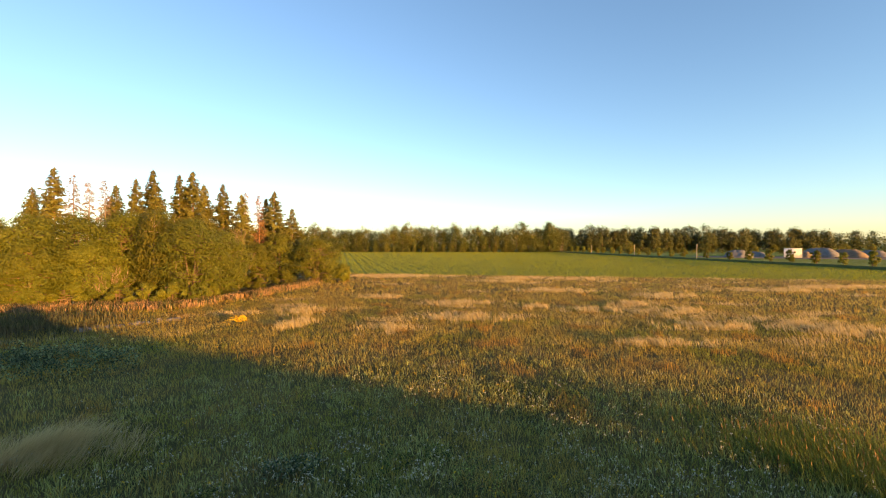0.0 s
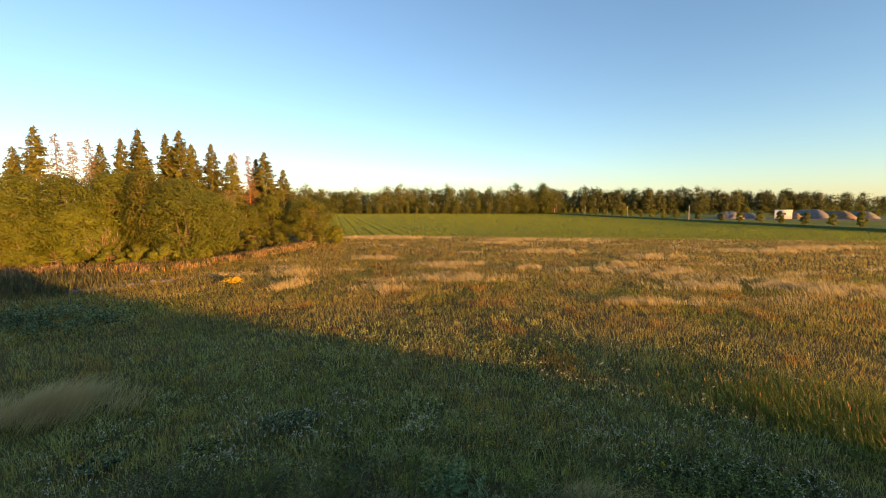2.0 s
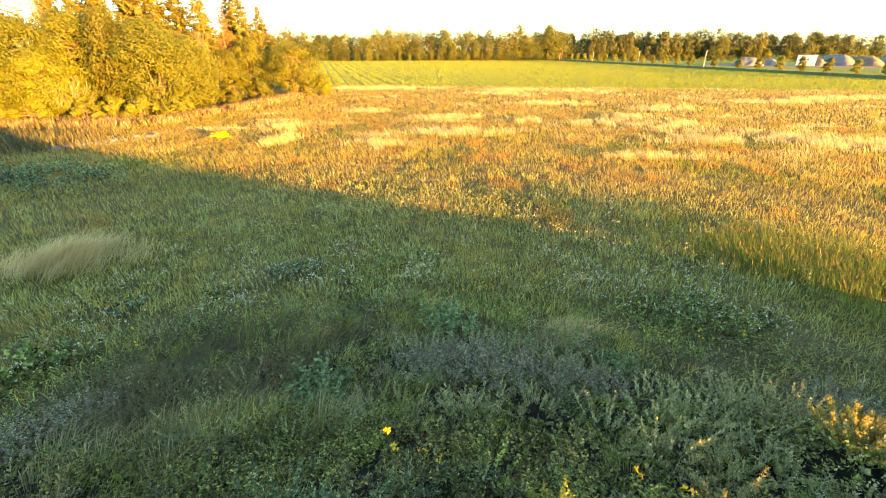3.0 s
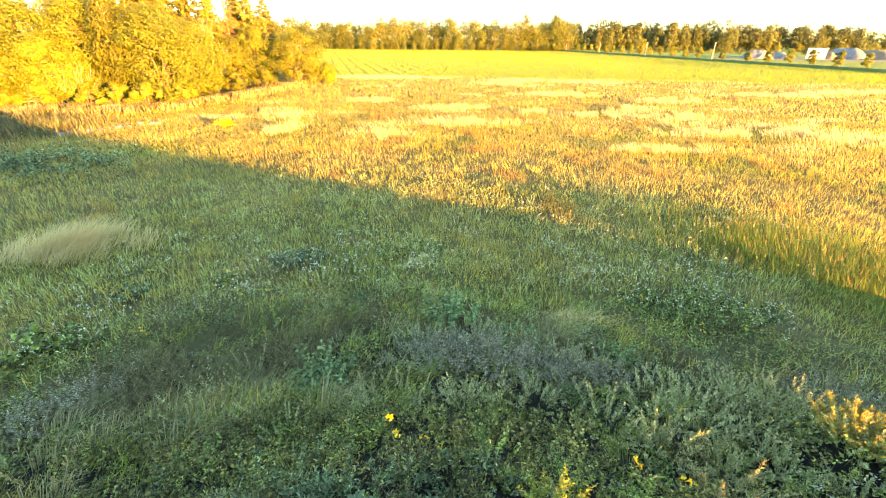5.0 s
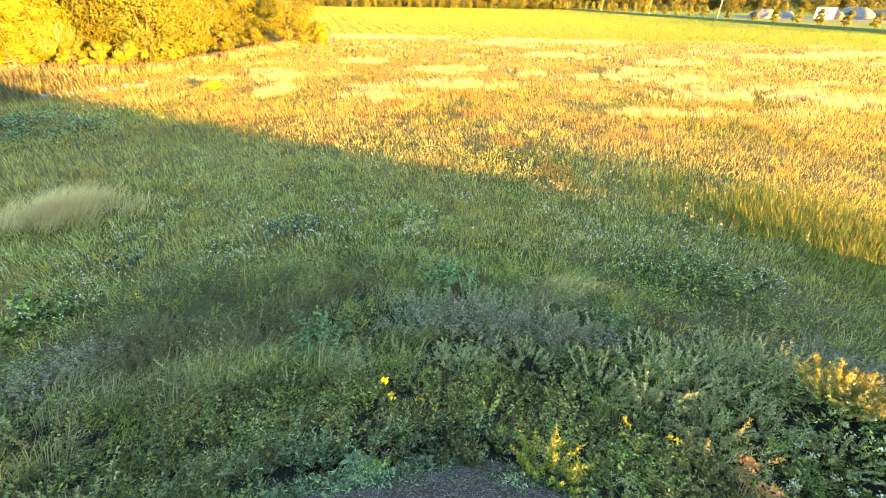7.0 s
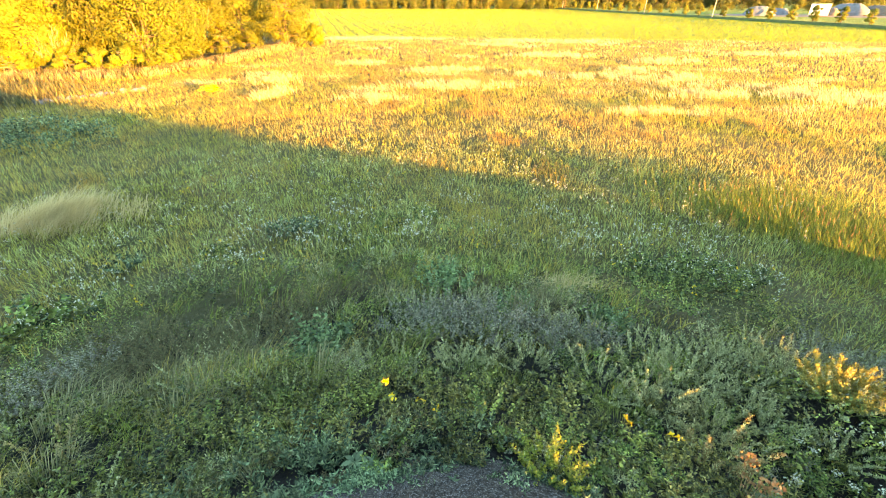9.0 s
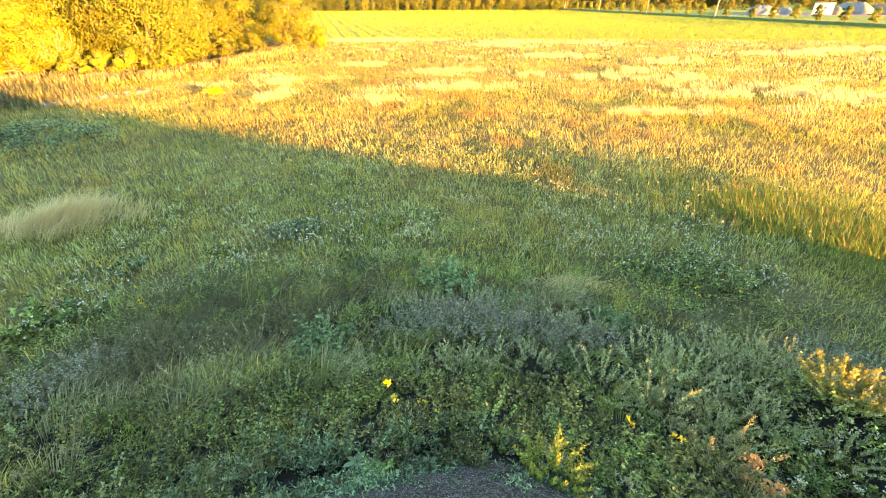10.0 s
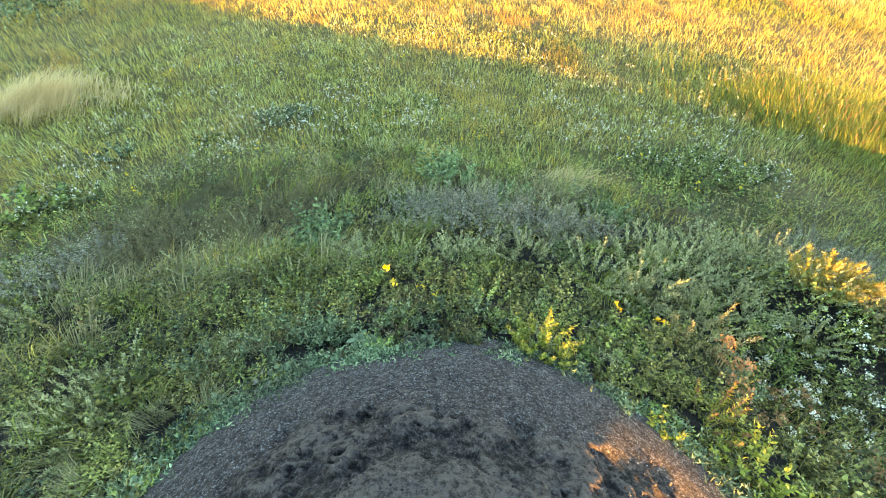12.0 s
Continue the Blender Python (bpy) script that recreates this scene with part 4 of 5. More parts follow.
# white, yellow and purple flower heads over the shaded meadow
white, stalks, yellow = Bits(), Bits(), Bits()
x, y = sector(8000, 8.7, 21.0, 0.9, -52, 46)
f = wave(x, y, 1.6, 51) + 0.5 * wave(x, y, 0.6, 52) + 1.5 * np.exp(-((x - 5.6) ** 2 + (y - 9.4) ** 2) / 3) + 1.4 * np.exp(-((x + 2.6) ** 2 + (y - 10.4) ** 2) / 3) + rng.normal(0, 0.8, len(x))
f = f - np.clip((np.hypot(x, y) - 13) / 8, 0, 1)
x, y = x[f > 0.62], y[f > 0.62]
n = len(x)
p = on_ground(x, y)
q = p + np.stack([rng.normal(0, 0.04, n), rng.normal(0, 0.04, n), rng.uniform(0.32, 0.58, n)], -1)
tubes(stalks, p, q, 0.004, 0.002, 3)
for k in range(4):
    leaves(white, q + rng.normal(0, 0.016, (n, 3)), rng.uniform(0.015, 0.040, n), np.array([0, 0, 0.2]), 0.5, 1.0)
x, y = sector(320, 8.0, 40.0, 1.0, -45, 45)
p = on_ground(x, y)
q = p + np.stack([0 * x, 0 * x, rng.uniform(0.3, 0.5, len(x))], -1)
tubes(stalks, p, q, 0.004, 0.002, 3)
for k in range(3):
    leaves(yellow, q + rng.normal(0, 0.02, (len(x), 3)), 0.05, np.array([0, 0, 0.3]), 0.4, 1.0)
stuff("white_flower_heads", white, WHITE_FLOWER, "tiny white flower heads scattered over meadow grass", "flowers")
stuff("flower_stalks", stalks, STEM, "thin green stalks of the meadow flowers", "flowers")
stuff("yellow_flower_heads", yellow, YELLOW_FLOWER, "small yellow flower heads in the meadow", "flowers")

# fireweed and rough herbs along the wood
pink, rough = Bits(), Bits()
n = 30000
u = rng.uniform(0, 1, n)
x = np.interp(u, (0, 0.35, 0.6, 0.8, 1.0), (-46.0, -31.0, -24.5, -21.0, -19.5)) + rng.normal(0, 0.8, n)
y = np.interp(u, (0, 0.35, 0.6, 0.8, 1.0), (36.0, 39.6, 40.6, 52.0, 63.0)) + rng.normal(0, 1.3, n)
f = wave(x, y, 1.6, 60)
x, y = x[f > -0.45], y[f > -0.45]
n = len(x)
m = rng.random(n) < 0.55 + 0.3 * wave(x, y, 2.4, 61)
blades(pink, on_ground(x[m], y[m]), rng.uniform(0.3, 0.75, m.sum()), rng.uniform(0.025, 0.05, m.sum()), rng.normal(0, 0.12, (m.sum(), 2)), True)
blades(rough, on_ground(x[~m], y[~m]), rng.uniform(0.3, 0.8, (~m).sum()), rng.uniform(0.04, 0.09, (~m).sum()), rng.normal(0, 0.2, ((~m).sum(), 2)), True)
bed = Bits()
n = 15000
x, y = -20.2 + rng.normal(0, 2.2, n), 21.4 + rng.normal(0, 1.4, n)
ox, oy, od, c1, c2, c3 = cells(x, y, 0.9, 62)
x, y, od, c2 = (q[od < 0.52] for q in (x, y, od, c2))
z = rng.uniform(0.05, 0.85, len(x)) * (1.1 - 1.2 * od) * (0.5 + 0.7 * c2)
leaves(bed, on_ground(x, y) + np.stack([0 * x, 0 * x, z], -1), rng.uniform(0.07, 0.14, len(x)), np.array([0, 0, 0.4]), 0.3, 0.8, flat=0.3)
stuff("nettle_bed", bed, BLUISH, "dense bed of leafy green nettles in the shade", "plants")
n = 5000
x, y = rng.normal(-30.0, 3.0, n), rng.normal(30.0, 2.0, n)
blades(rough, on_ground(x, y), rng.uniform(0.4, 0.9, n), 0.05, rng.normal(0, 0.15, (n, 2)), True)
stuff("fireweed", pink, PINK, "fading pink fireweed stand along the wood", "flowers")
stuff("rough_herbs", rough, RANK, "rank green nettles and herbs by the wood", "plants")

# the crop field: drilled rows at one end, an even sward elsewhere
crop = Bits()
rowdir = np.array([math.sin(radians(-13.5)), math.cos(radians(-13.5))])
rowside = np.array([rowdir[1], -rowdir[0]])
x, y = sector(160000, 76.0, 330.0, 1.55, -24, 56)
road_x = 109.5 - 0.1315 * (y - 60)
across = x * rowside[0] + y * rowside[1]
rows = (np.mod(across, 2.6) < 2.05) | (rng.random(len(x)) < np.clip((across - 22) / 30, 0.12, 1.0))
ok = in_crop(x, y) & (y < 284) & (x < road_x - 7) & (x > -0.24 * y - 2) & rows
x, y = x[ok], y[ok]
d = np.hypot(x, y)
blades(crop, np.stack([x, y, 0 * x - 0.01], -1), rng.uniform(0.18, 0.26, len(x)), d * 0.0011 * rng.uniform(0.7, 1.3, len(x)), rng.normal(0, 0.35, (len(x), 2)), True)
stuff("crop_rows", crop, CROP, "low green crop in rows running to the far wood", "crop")


# stones by the ditch and the yellow clump
def boulder(x, y, s, seed):
    g = np.random.default_rng(seed)
    bm = bmesh.new()
    bmesh.ops.create_icosphere(bm, subdivisions=2, radius=1.0)
    k = g.uniform(0.7, 1.2, 3)
    for v in bm.verts:
        v.co = Vector((v.co.x * k[0], v.co.y * k[1], v.co.z * k[2] * 0.7)) * s * (1 + 0.22 * noise.noise(v.co * 1.3 + Vector((seed, 0, 0))))
    me = bpy.data.meshes.new("stone")
    bm.to_mesh(me)
    bm.free()
    me.materials.append(STONE)
    ob = new("stone", me)
    ob.matrix_world = pose(x, y, float(height(x, y)) + s * 0.25, 0, 0, g.uniform(0, 360))
    tagged(ob, "rounded grey field stone at the ditch edge", "stone", "stones along the ditch")


g = random.Random(3)
for i in range(30):
    u = 0.74 * i / 29
    boulder(-26.0 + u * 6.6 + g.uniform(-0.4, 0.4), 28.6 + u * 8.0 - 2.0 * u * (1 - u) + g.uniform(-0.3, 0.3), g.uniform(0.10, 0.34), i)


# ---- plants on the mound ----
def sprigs(bits, stems, p, h, lean, k, size, wide=0.3, up=0.5, spread=0.45, stem_r=0.003, f0=0.15, flat=0.35):
    """Leafy shoots: each from p, h high, with k leaves set round it."""
    n = len(p)
    h = np.broadcast_to(np.asarray(h, float), (n,))
    tip = p + np.concatenate([lean * h[:, None], h[:, None]], 1)
    if stems is not None:
        tubes(stems, p, tip, stem_r, stem_r * 0.4, 3)
    f = np.tile(np.linspace(f0, 1.0, k), n) + rng.uniform(-0.04, 0.04, n * k)
    i = np.repeat(np.arange(n), k)
    at = p[i] + (tip - p)[i] * f[:, None]
    a = np.tile(np.arange(k) * 2.4, n) + rng.uniform(0, TAU, n)[i]
    way = np.stack([np.cos(a), np.sin(a), up + 0 * a], -1) * 1.6
    s = size * (1.25 - 0.65 * f) * rng.uniform(0.7, 1.3, n * k)
    leaves(bits, at, s, way, wide, spread, flat=flat)
    return tip


def fan(n, w, h, low=0.55):
    """Bases, heights and leans of the shoots of one plant."""
    a, q = rng.uniform(0, TAU, n), np.sqrt(rng.uniform(0, 1, n))
    p = np.stack([np.cos(a) * q * w * 0.35, np.sin(a) * q * w * 0.35, np.full(n, -0.03)], -1)
    hh = h * rng.uniform(low, 1.0, n) * (1.05 - 0.3 * q)
    lean = np.stack([np.cos(a), np.sin(a)], -1) * (q * w * 0.65 / h)[:, None] + rng.normal(0, 0.06, (n, 2))
    return p, hh, lean


def herb(name, label, category, x, y, h, w, shoots, k, size, wide, leaf, seed, up=0.5, head="", head_mat=None, head_size=0.05, stem=STEM, group="", f0=0.3):
    global rng
    rng = np.random.default_rng(seed)
    ob = thing(name, x, y, float(height(x, y)), label, category, group)
    b, s, t = Bits(), Bits(), Bits()
    p, hh, lean = fan(shoots, w, h)
    tip = sprigs(b, s, p, hh, lean, k, size, wide, up, f0=f0)
    tagged(part("stalk", s, stem, ob), kind="stuff")
    tagged(part("foliage", b, leaf, ob), kind="stuff")
    if head == "spike":
        seedy = head_mat in (BUFF, SUNLIT_SEED)
        for j in range(60 if seedy else 26):
            f = rng.uniform(0.42 if seedy else 0.5, 1.05, shoots)[:, None]
            q = p + (tip - p) * f + rng.normal(0, 0.030 if seedy else 0.012, (shoots, 3)) * (1.25 - f)
            leaves(t, q, head_size * rng.uniform(0.6, 1.2, shoots), np.array([0, 0, 1.6]), 0.28, 0.6)
    elif head == "flat":
        for j in range(16):
            d = rng.normal(0, head_size * 0.5, (shoots, 3)) * [1, 1, 0.18]
            leaves(t, tip + d, head_size * 0.45, np.array([0, 0, 0.15]), 0.5, 0.8)
        for j in range(4):
            d = rng.normal(0, head_size * 0.4, (shoots, 3)) * [1, 1, 0.15]
            tubes(t, tip - [0, 0, 0.05], tip + d, 0.0015, 0.001, 3)
    elif head == "bloom":
        for j in range(9):
            leaves(t, tip + rng.normal(0, head_size * 0.22, (shoots, 3)), head_size * rng.uniform(0.7, 1.2, shoots), np.array([0, 0, 0.8]), 0.38, 1.0)
    if head:
        tagged(part("inflorescence", t, head_mat, ob, {"spike": "slender seed spikes", "flat": "flat flower clusters", "bloom": "bright flowers"}[head]), kind="stuff")
    return ob


def mugwort(x, y, h, w, seed, shoots=12, leaf=GREY, head=GREY, label="grey-green mugwort clump with feathery upright shoots"):
    return herb("mugwort", label, "plant", x, y, h, w, shoots, 34, 0.054, 0.085, leaf, seed, 2.0, "spike", head, 0.030, group="mugwort on the mound")


def yarrow(x, y, h, w, seed, shoots=9):
    return herb("yarrow", "yarrow with flat white flower heads and feathery leaves", "plant", x, y, h, w, shoots, 16, 0.07, 0.12, HERB, seed, 0.5, "flat", WHITE_FLOWER, 0.042, group="yarrow on the mound")


def leafy(x, y, h, w, seed, leaf=HERB, shoots=16, size=0.07, name="leafy_weed", label="leafy green weed clump on the mound", wide=0.34):
    return herb(name, label, "plant", x, y, h, w, shoots, 15, size, wide, leaf, seed, 0.4, group="leafy weeds on the mound")


def dock(x, y, w, seed):
    global rng
    rng = np.random.default_rng(seed)
    ob = thing("dock_rosette", x, y, float(height(x, y)) + 0.015, "low rosette of broad bluish-green leaves on bare soil", "plant", "rosettes at the soil's edge")
    for j in range(9):
        a, ln = j * 2.4 + rng.uniform(-0.3, 0.3), w * rng.uniform(0.7, 1.1)
        r = np.array([0.0, 0.25, 0.55, 0.85, 1.0]) * ln
        wd = np.array([0.02, 0.12, 0.20, 0.13, 0.0]) * ln
        z = 0.01 + 0.45 * r - 0.38 * r ** 2 / ln
        d, s = np.array([math.cos(a), math.sin(a)]), np.array([-math.sin(a), math.cos(a)])
        v = []
        for q, e, zz in zip(r, wd, z):
            for k, dz in ((-1, 0.03 * ln), (0, -0.02 * ln), (1, 0.03 * ln)):
                v.append((d[0] * q + s[0] * e * k, d[1] * q + s[1] * e * k, zz + dz))
        t = []
        for i in range(4):
            for k in range(2):
                c = i * 3 + k
                t += [(c, c + 3, c + 4), (c, c + 4, c + 1)]
        part("leaf", Bits().add(v, t), BLUISH, ob)


def flower_stalk(x, y, h, seed):
    return herb("evening_primrose", "tall stalk with bright yellow flowers above green leaves", "plant", x, y, h, 0.07, 2, 18, 0.06, 0.2, HERB, seed, 0.8, "bloom", YELLOW_FLOWER, 0.034, group="yellow flower stalks", f0=0.1)


def dead_umbel(x, y, h, seed):
    return herb("dead_umbel", "dry brown stalks with flat seed heads", "plant", x, y, h, 0.35, 7, 5, 0.05, 0.10, BROWN_HEAD, seed, 0.6, "flat", BROWN_HEAD, 0.065, STEM_DRY, "dry seed stalks", 0.5)


# single plants that stand out
for k, (x, y) in enumerate(((0.18, 1.72), (-0.35, 1.75), (-0.52, 1.76), (-0.07, 1.76), (-0.70, 1.60), (-1.02, 1.52), (-1.38, 1.28), (-1.62, 0.82))):
    dock(x + 0.05 * math.sin(k * 5), y + 0.06 + 0.05 * math.cos(k * 3), 0.06 + 0.05 * ((k * 7) % 4) / 3, 300 + k)
herb("golden_shrub", "small bushy shrub with yellow-green leaves and a bent twig", "shrub", 0.80, 1.74, 0.34, 0.34, 50, 22, 0.036, 0.26, YELLOW_LEAF, 320, 0.4, f0=0.45)
herb("golden_shrub", "yellow-leaved sapling beside the bare soil", "shrub", 1.92, 0.78, 0.30, 0.46, 34, 16, 0.05, 0.28, YELLOW_LEAF, 321, 0.4)
herb("golden_shrub", "low yellow-leaved shoots at the soil's edge", "shrub", 1.36, 1.02, 0.14, 0.24, 16, 10, 0.04, 0.30, YELLOW_LEAF, 322, 0.5)
herb("tall_willowherb", "yellowing willowherb with reddish narrow-leaved shoots", "plant", 1.84, 1.22, 0.40, 0.40, 9, 34, 0.05, 0.12, YELLOW_LEAF, 323, 0.9, "spike", RED_TWIG, 0.026, STEM_DRY)
for k, (x, y, h) in enumerate(((2.36, 1.76, 0.40), (2.36, 1.42, 0.34), (3.03, 1.58, 0.34), (3.38, 1.32, 0.30), (5.0, 2.35, 0.40))):
    dead_umbel(x, y, h, 330 + k)
for k, (x, y, h) in enumerate(((-0.29, 2.25, 0.66), (1.64, 2.34, 0.36), (1.97, 2.18, 0.36), (0.0, 2.36, 0.34), (-0.12, 2.5, 0.36))):
    flower_stalk(x, y, h, 335 + k)
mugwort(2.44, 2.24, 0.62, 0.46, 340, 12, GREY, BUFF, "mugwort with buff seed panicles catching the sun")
# leaves and heads of this bush carry the golden sunlight in their colour
mugwort(4.42, 3.10, 0.38, 0.60, 341, 90, SUNLIT_SEED, SUNLIT_SEED, "wide mugwort bush coloured golden as if sunlit")
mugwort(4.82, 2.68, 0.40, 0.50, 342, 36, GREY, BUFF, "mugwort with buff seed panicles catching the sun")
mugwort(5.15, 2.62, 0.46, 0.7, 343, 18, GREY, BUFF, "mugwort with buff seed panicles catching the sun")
mugwort(5.22, 5.1, 0.85, 0.5, 344, 6, YELLOW_LEAF, BUFF, "sparse tall mugwort with yellowed leaves")
for k, (x, y, h, w) in enumerate(((2.25, 2.84, 0.44, 0.6), (2.86, 3.34, 0.52, 0.7), (3.68, 3.38, 0.50, 0.7), (3.66, 3.97, 0.46, 0.7), (1.75, 3.13, 0.38, 0.6), (3.20, 2.92, 0.48, 0.6), (3.25, 3.72, 0.50, 0.7), (4.25, 3.55, 0.48, 0.7),
                                 (4.40, 4.25, 0.46, 0.8), (2.50, 3.72, 0.46, 0.6), (4.30, 2.95, 0.40, 0.6), (2.80, 2.72, 0.40, 0.5), (-0.22, 5.46, 0.50, 0.6), (0.15, 5.30, 0.46, 0.5), (0.62, 5.75, 0.52, 0.6), (1.94, 4.79, 0.46, 0.45),
                                 (-0.75, 3.65, 0.36, 0.5), (-0.40, 3.55, 0.36, 0.5), (-1.80, 3.42, 0.40, 0.5), (0.30, 3.45, 0.34, 0.5), (1.10, 3.55, 0.38, 0.5), (3.9, 2.45, 0.38, 0.5))):
    mugwort(x, y, h * 0.84, w, 350 + k, 26)
mugwort(-4.0, 2.95, 0.40, 0.6, 375, 9, BUFF, BUFF, "bleached dry mugwort spray leaning over")
for k, (x, y) in enumerate(((3.48, 2.15), (3.2, 1.9), (3.55, 1.75), (3.9, 1.95), (4.1, 1.6), (3.7, 1.36), (3.3, 1.45), (4.49, 2.31), (3.0, 1.8), (4.4, 1.9), (2.9, 1.3), (4.3, 1.3), (4.8, 1.9), (4.6, 2.05), (5.0, 2.2), (4.9, 1.65), (5.4, 2.3))):
    yarrow(x, y, 0.34, 0.46, 380 + k, 6)
for k, (x, y, h, w) in enumerate(((-0.37, 4.98, 0.44, 0.7), (0.00, 4.72, 0.46, 0.7), (0.36, 4.58, 0.48, 0.75), (0.70, 4.42, 0.48, 0.75), (1.05, 4.34, 0.46, 0.75), (1.40, 4.28, 0.44, 0.7), (1.76, 4.22, 0.40, 0.7), (2.24, 4.26, 0.38, 0.6),
                                 (0.20, 5.0, 0.44, 0.7), (0.85, 4.80, 0.46, 0.7), (-5.27, 4.13, 0.46, 0.8), (-5.6, 3.75, 0.42, 0.7), (-4.94, 4.55, 0.42, 0.7), (6.02, 4.49, 0.42, 0.9), (6.73, 4.27, 0.42, 0.9), (6.4, 4.95, 0.42, 0.9), (5.5, 4.75, 0.36, 0.7))):
    herb("dusky_weed", "dusky grey-leaved weed clump gone over", "plant", x, y, h * 1.25, w, 60, 20, 0.042, 0.27, DUSK, 400 + k, 0.5, group="dusky weeds on the mound")
for k, (x, y, h, w, sz) in enumerate(((-1.5, 4.02, 0.60, 0.66, 0.085), (-1.32, 4.3, 0.50, 0.5, 0.08), (0.28, 6.7, 0.70, 0.9, 0.10), (1.34, 5.57, 0.45, 0.5, 0.07), (2.7, 4.9, 0.36, 0.5, 0.07))):
    leafy(x, y, h, w, 430 + k, ELDER, 46, sz, "elder_sapling", "small bluish-green elder sapling with broad leaves")
leafy(-7.57, 6.29, 0.80, 1.1, 440, LUSH, 26, 0.15, "burdock", "burdock with big fresh green leaves", 0.42)
leafy(-7.0, 6.7, 0.6, 0.9, 441, LUSH, 18, 0.14, "burdock", "burdock with big fresh green leaves", 0.42)

for k, (x, y, h, w) in enumerate(((5.2, 7.3, 0.4, 0.9), (5.9, 7.8, 0.45, 1.0), (6.6, 7.4, 0.4, 0.9), (6.3, 8.5, 0.4, 1.0), (5.2, 8.3, 0.4, 0.9), (7.2, 8.1, 0.4, 0.9), (4.5, 7.9, 0.36, 0.8))):
    leafy(x, y, h, w, 520 + k, LUSH, 40, 0.085, "bramble", "dense dark green bramble thicket in the meadow", 0.36)
for k, (x, y, h, w, lf) in enumerate(((-4.25, 10.9, 0.5, 0.9, BLUISH), (-3.7, 11.2, 0.45, 0.8, BLUISH), (-7.6, 9.2, 0.4, 0.7, BLUISH), (-5.4, 9.3, 0.3, 0.8, LUSH), (-1.3, 11.2, 0.3, 0.9, LUSH), (-0.2, 11.6, 0.3, 0.8, LUSH))):
    leafy(x, y, h, w, 530 + k, lf, 36, 0.085, "nettle_clump", "dense leafy nettle clump among the meadow grass", 0.3)

# brambles in a low bank, and bluish sow-thistles along the soil
bank = ((-2.55, 2.88), (-2.2, 2.62), (-2.0, 2.95), (-1.75, 2.5), (-1.45, 2.75), (-1.15, 2.5), (-0.93, 2.87), (-0.6, 2.62), (-0.45, 3.0), (0.08, 2.62), (0.32, 2.85), (0.56, 2.6), (0.85, 2.75), (0.45, 2.3), (1.1, 2.4), (1.3, 2.75))
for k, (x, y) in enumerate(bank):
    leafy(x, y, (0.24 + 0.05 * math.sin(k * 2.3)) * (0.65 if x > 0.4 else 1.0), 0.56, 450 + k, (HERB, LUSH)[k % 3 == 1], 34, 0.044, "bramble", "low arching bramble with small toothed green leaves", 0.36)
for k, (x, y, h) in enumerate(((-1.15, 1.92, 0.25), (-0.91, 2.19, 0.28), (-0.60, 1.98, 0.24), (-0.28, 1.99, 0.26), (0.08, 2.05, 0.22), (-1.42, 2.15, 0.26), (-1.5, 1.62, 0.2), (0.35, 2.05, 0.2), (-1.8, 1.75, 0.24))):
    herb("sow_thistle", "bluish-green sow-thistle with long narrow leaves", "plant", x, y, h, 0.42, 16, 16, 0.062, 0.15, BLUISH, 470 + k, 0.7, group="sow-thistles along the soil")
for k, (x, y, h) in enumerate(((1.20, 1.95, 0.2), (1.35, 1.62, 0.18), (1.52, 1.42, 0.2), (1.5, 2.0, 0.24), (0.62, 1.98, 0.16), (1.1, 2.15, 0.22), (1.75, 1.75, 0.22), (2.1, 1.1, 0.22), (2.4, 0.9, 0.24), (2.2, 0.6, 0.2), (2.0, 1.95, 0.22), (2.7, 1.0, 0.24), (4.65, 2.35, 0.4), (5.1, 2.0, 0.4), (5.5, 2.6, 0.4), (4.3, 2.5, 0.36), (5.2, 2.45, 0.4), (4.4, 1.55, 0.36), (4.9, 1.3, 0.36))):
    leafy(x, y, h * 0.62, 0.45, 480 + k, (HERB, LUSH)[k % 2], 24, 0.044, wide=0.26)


def grass_tuft(x, y, h, w, seed, leaf, label, n=150):
    global rng
    rng = np.random.default_rng(seed)
    ob = thing("grass_tuft", x, y, float(height(x, y)), label, "grass", "grass tufts on the mound")
    b = Bits()
    a, q = rng.uniform(0, TAU, n), np.sqrt(rng.uniform(0, 1, n))
    p = np.stack([np.cos(a) * q * w * 0.4, np.sin(a) * q * w * 0.4, np.full(n, -0.02)], -1)
    out = np.stack([np.cos(a), np.sin(a)], -1) * q[:, None]
    mid = p + np.concatenate([(out * 0.3 + [0.25, 0.1]) * h, np.full((n, 1), 0.75 * h)], 1) * rng.uniform(0.5, 1.1, (n, 1))
    tip = mid + np.concatenate([out * 0.6 + [0.55, 0.15] + rng.normal(0, 0.25, (n, 2)), rng.uniform(-0.25, 0.45, (n, 1))], 1) * h * 0.6
    side = np.stack([-np.sin(a), np.cos(a), 0 * a], -1) * rng.uniform(0.002, 0.0045, (n, 1))
    v = np.stack([p - side, p + side, mid - side, mid + side, tip], 1)
    tagged(part("foliage", b.add(v, rows_of([[0, 1, 3], [0, 3, 2], [2, 3, 4]], n, 5)), leaf, ob), kind="stuff")
    return ob


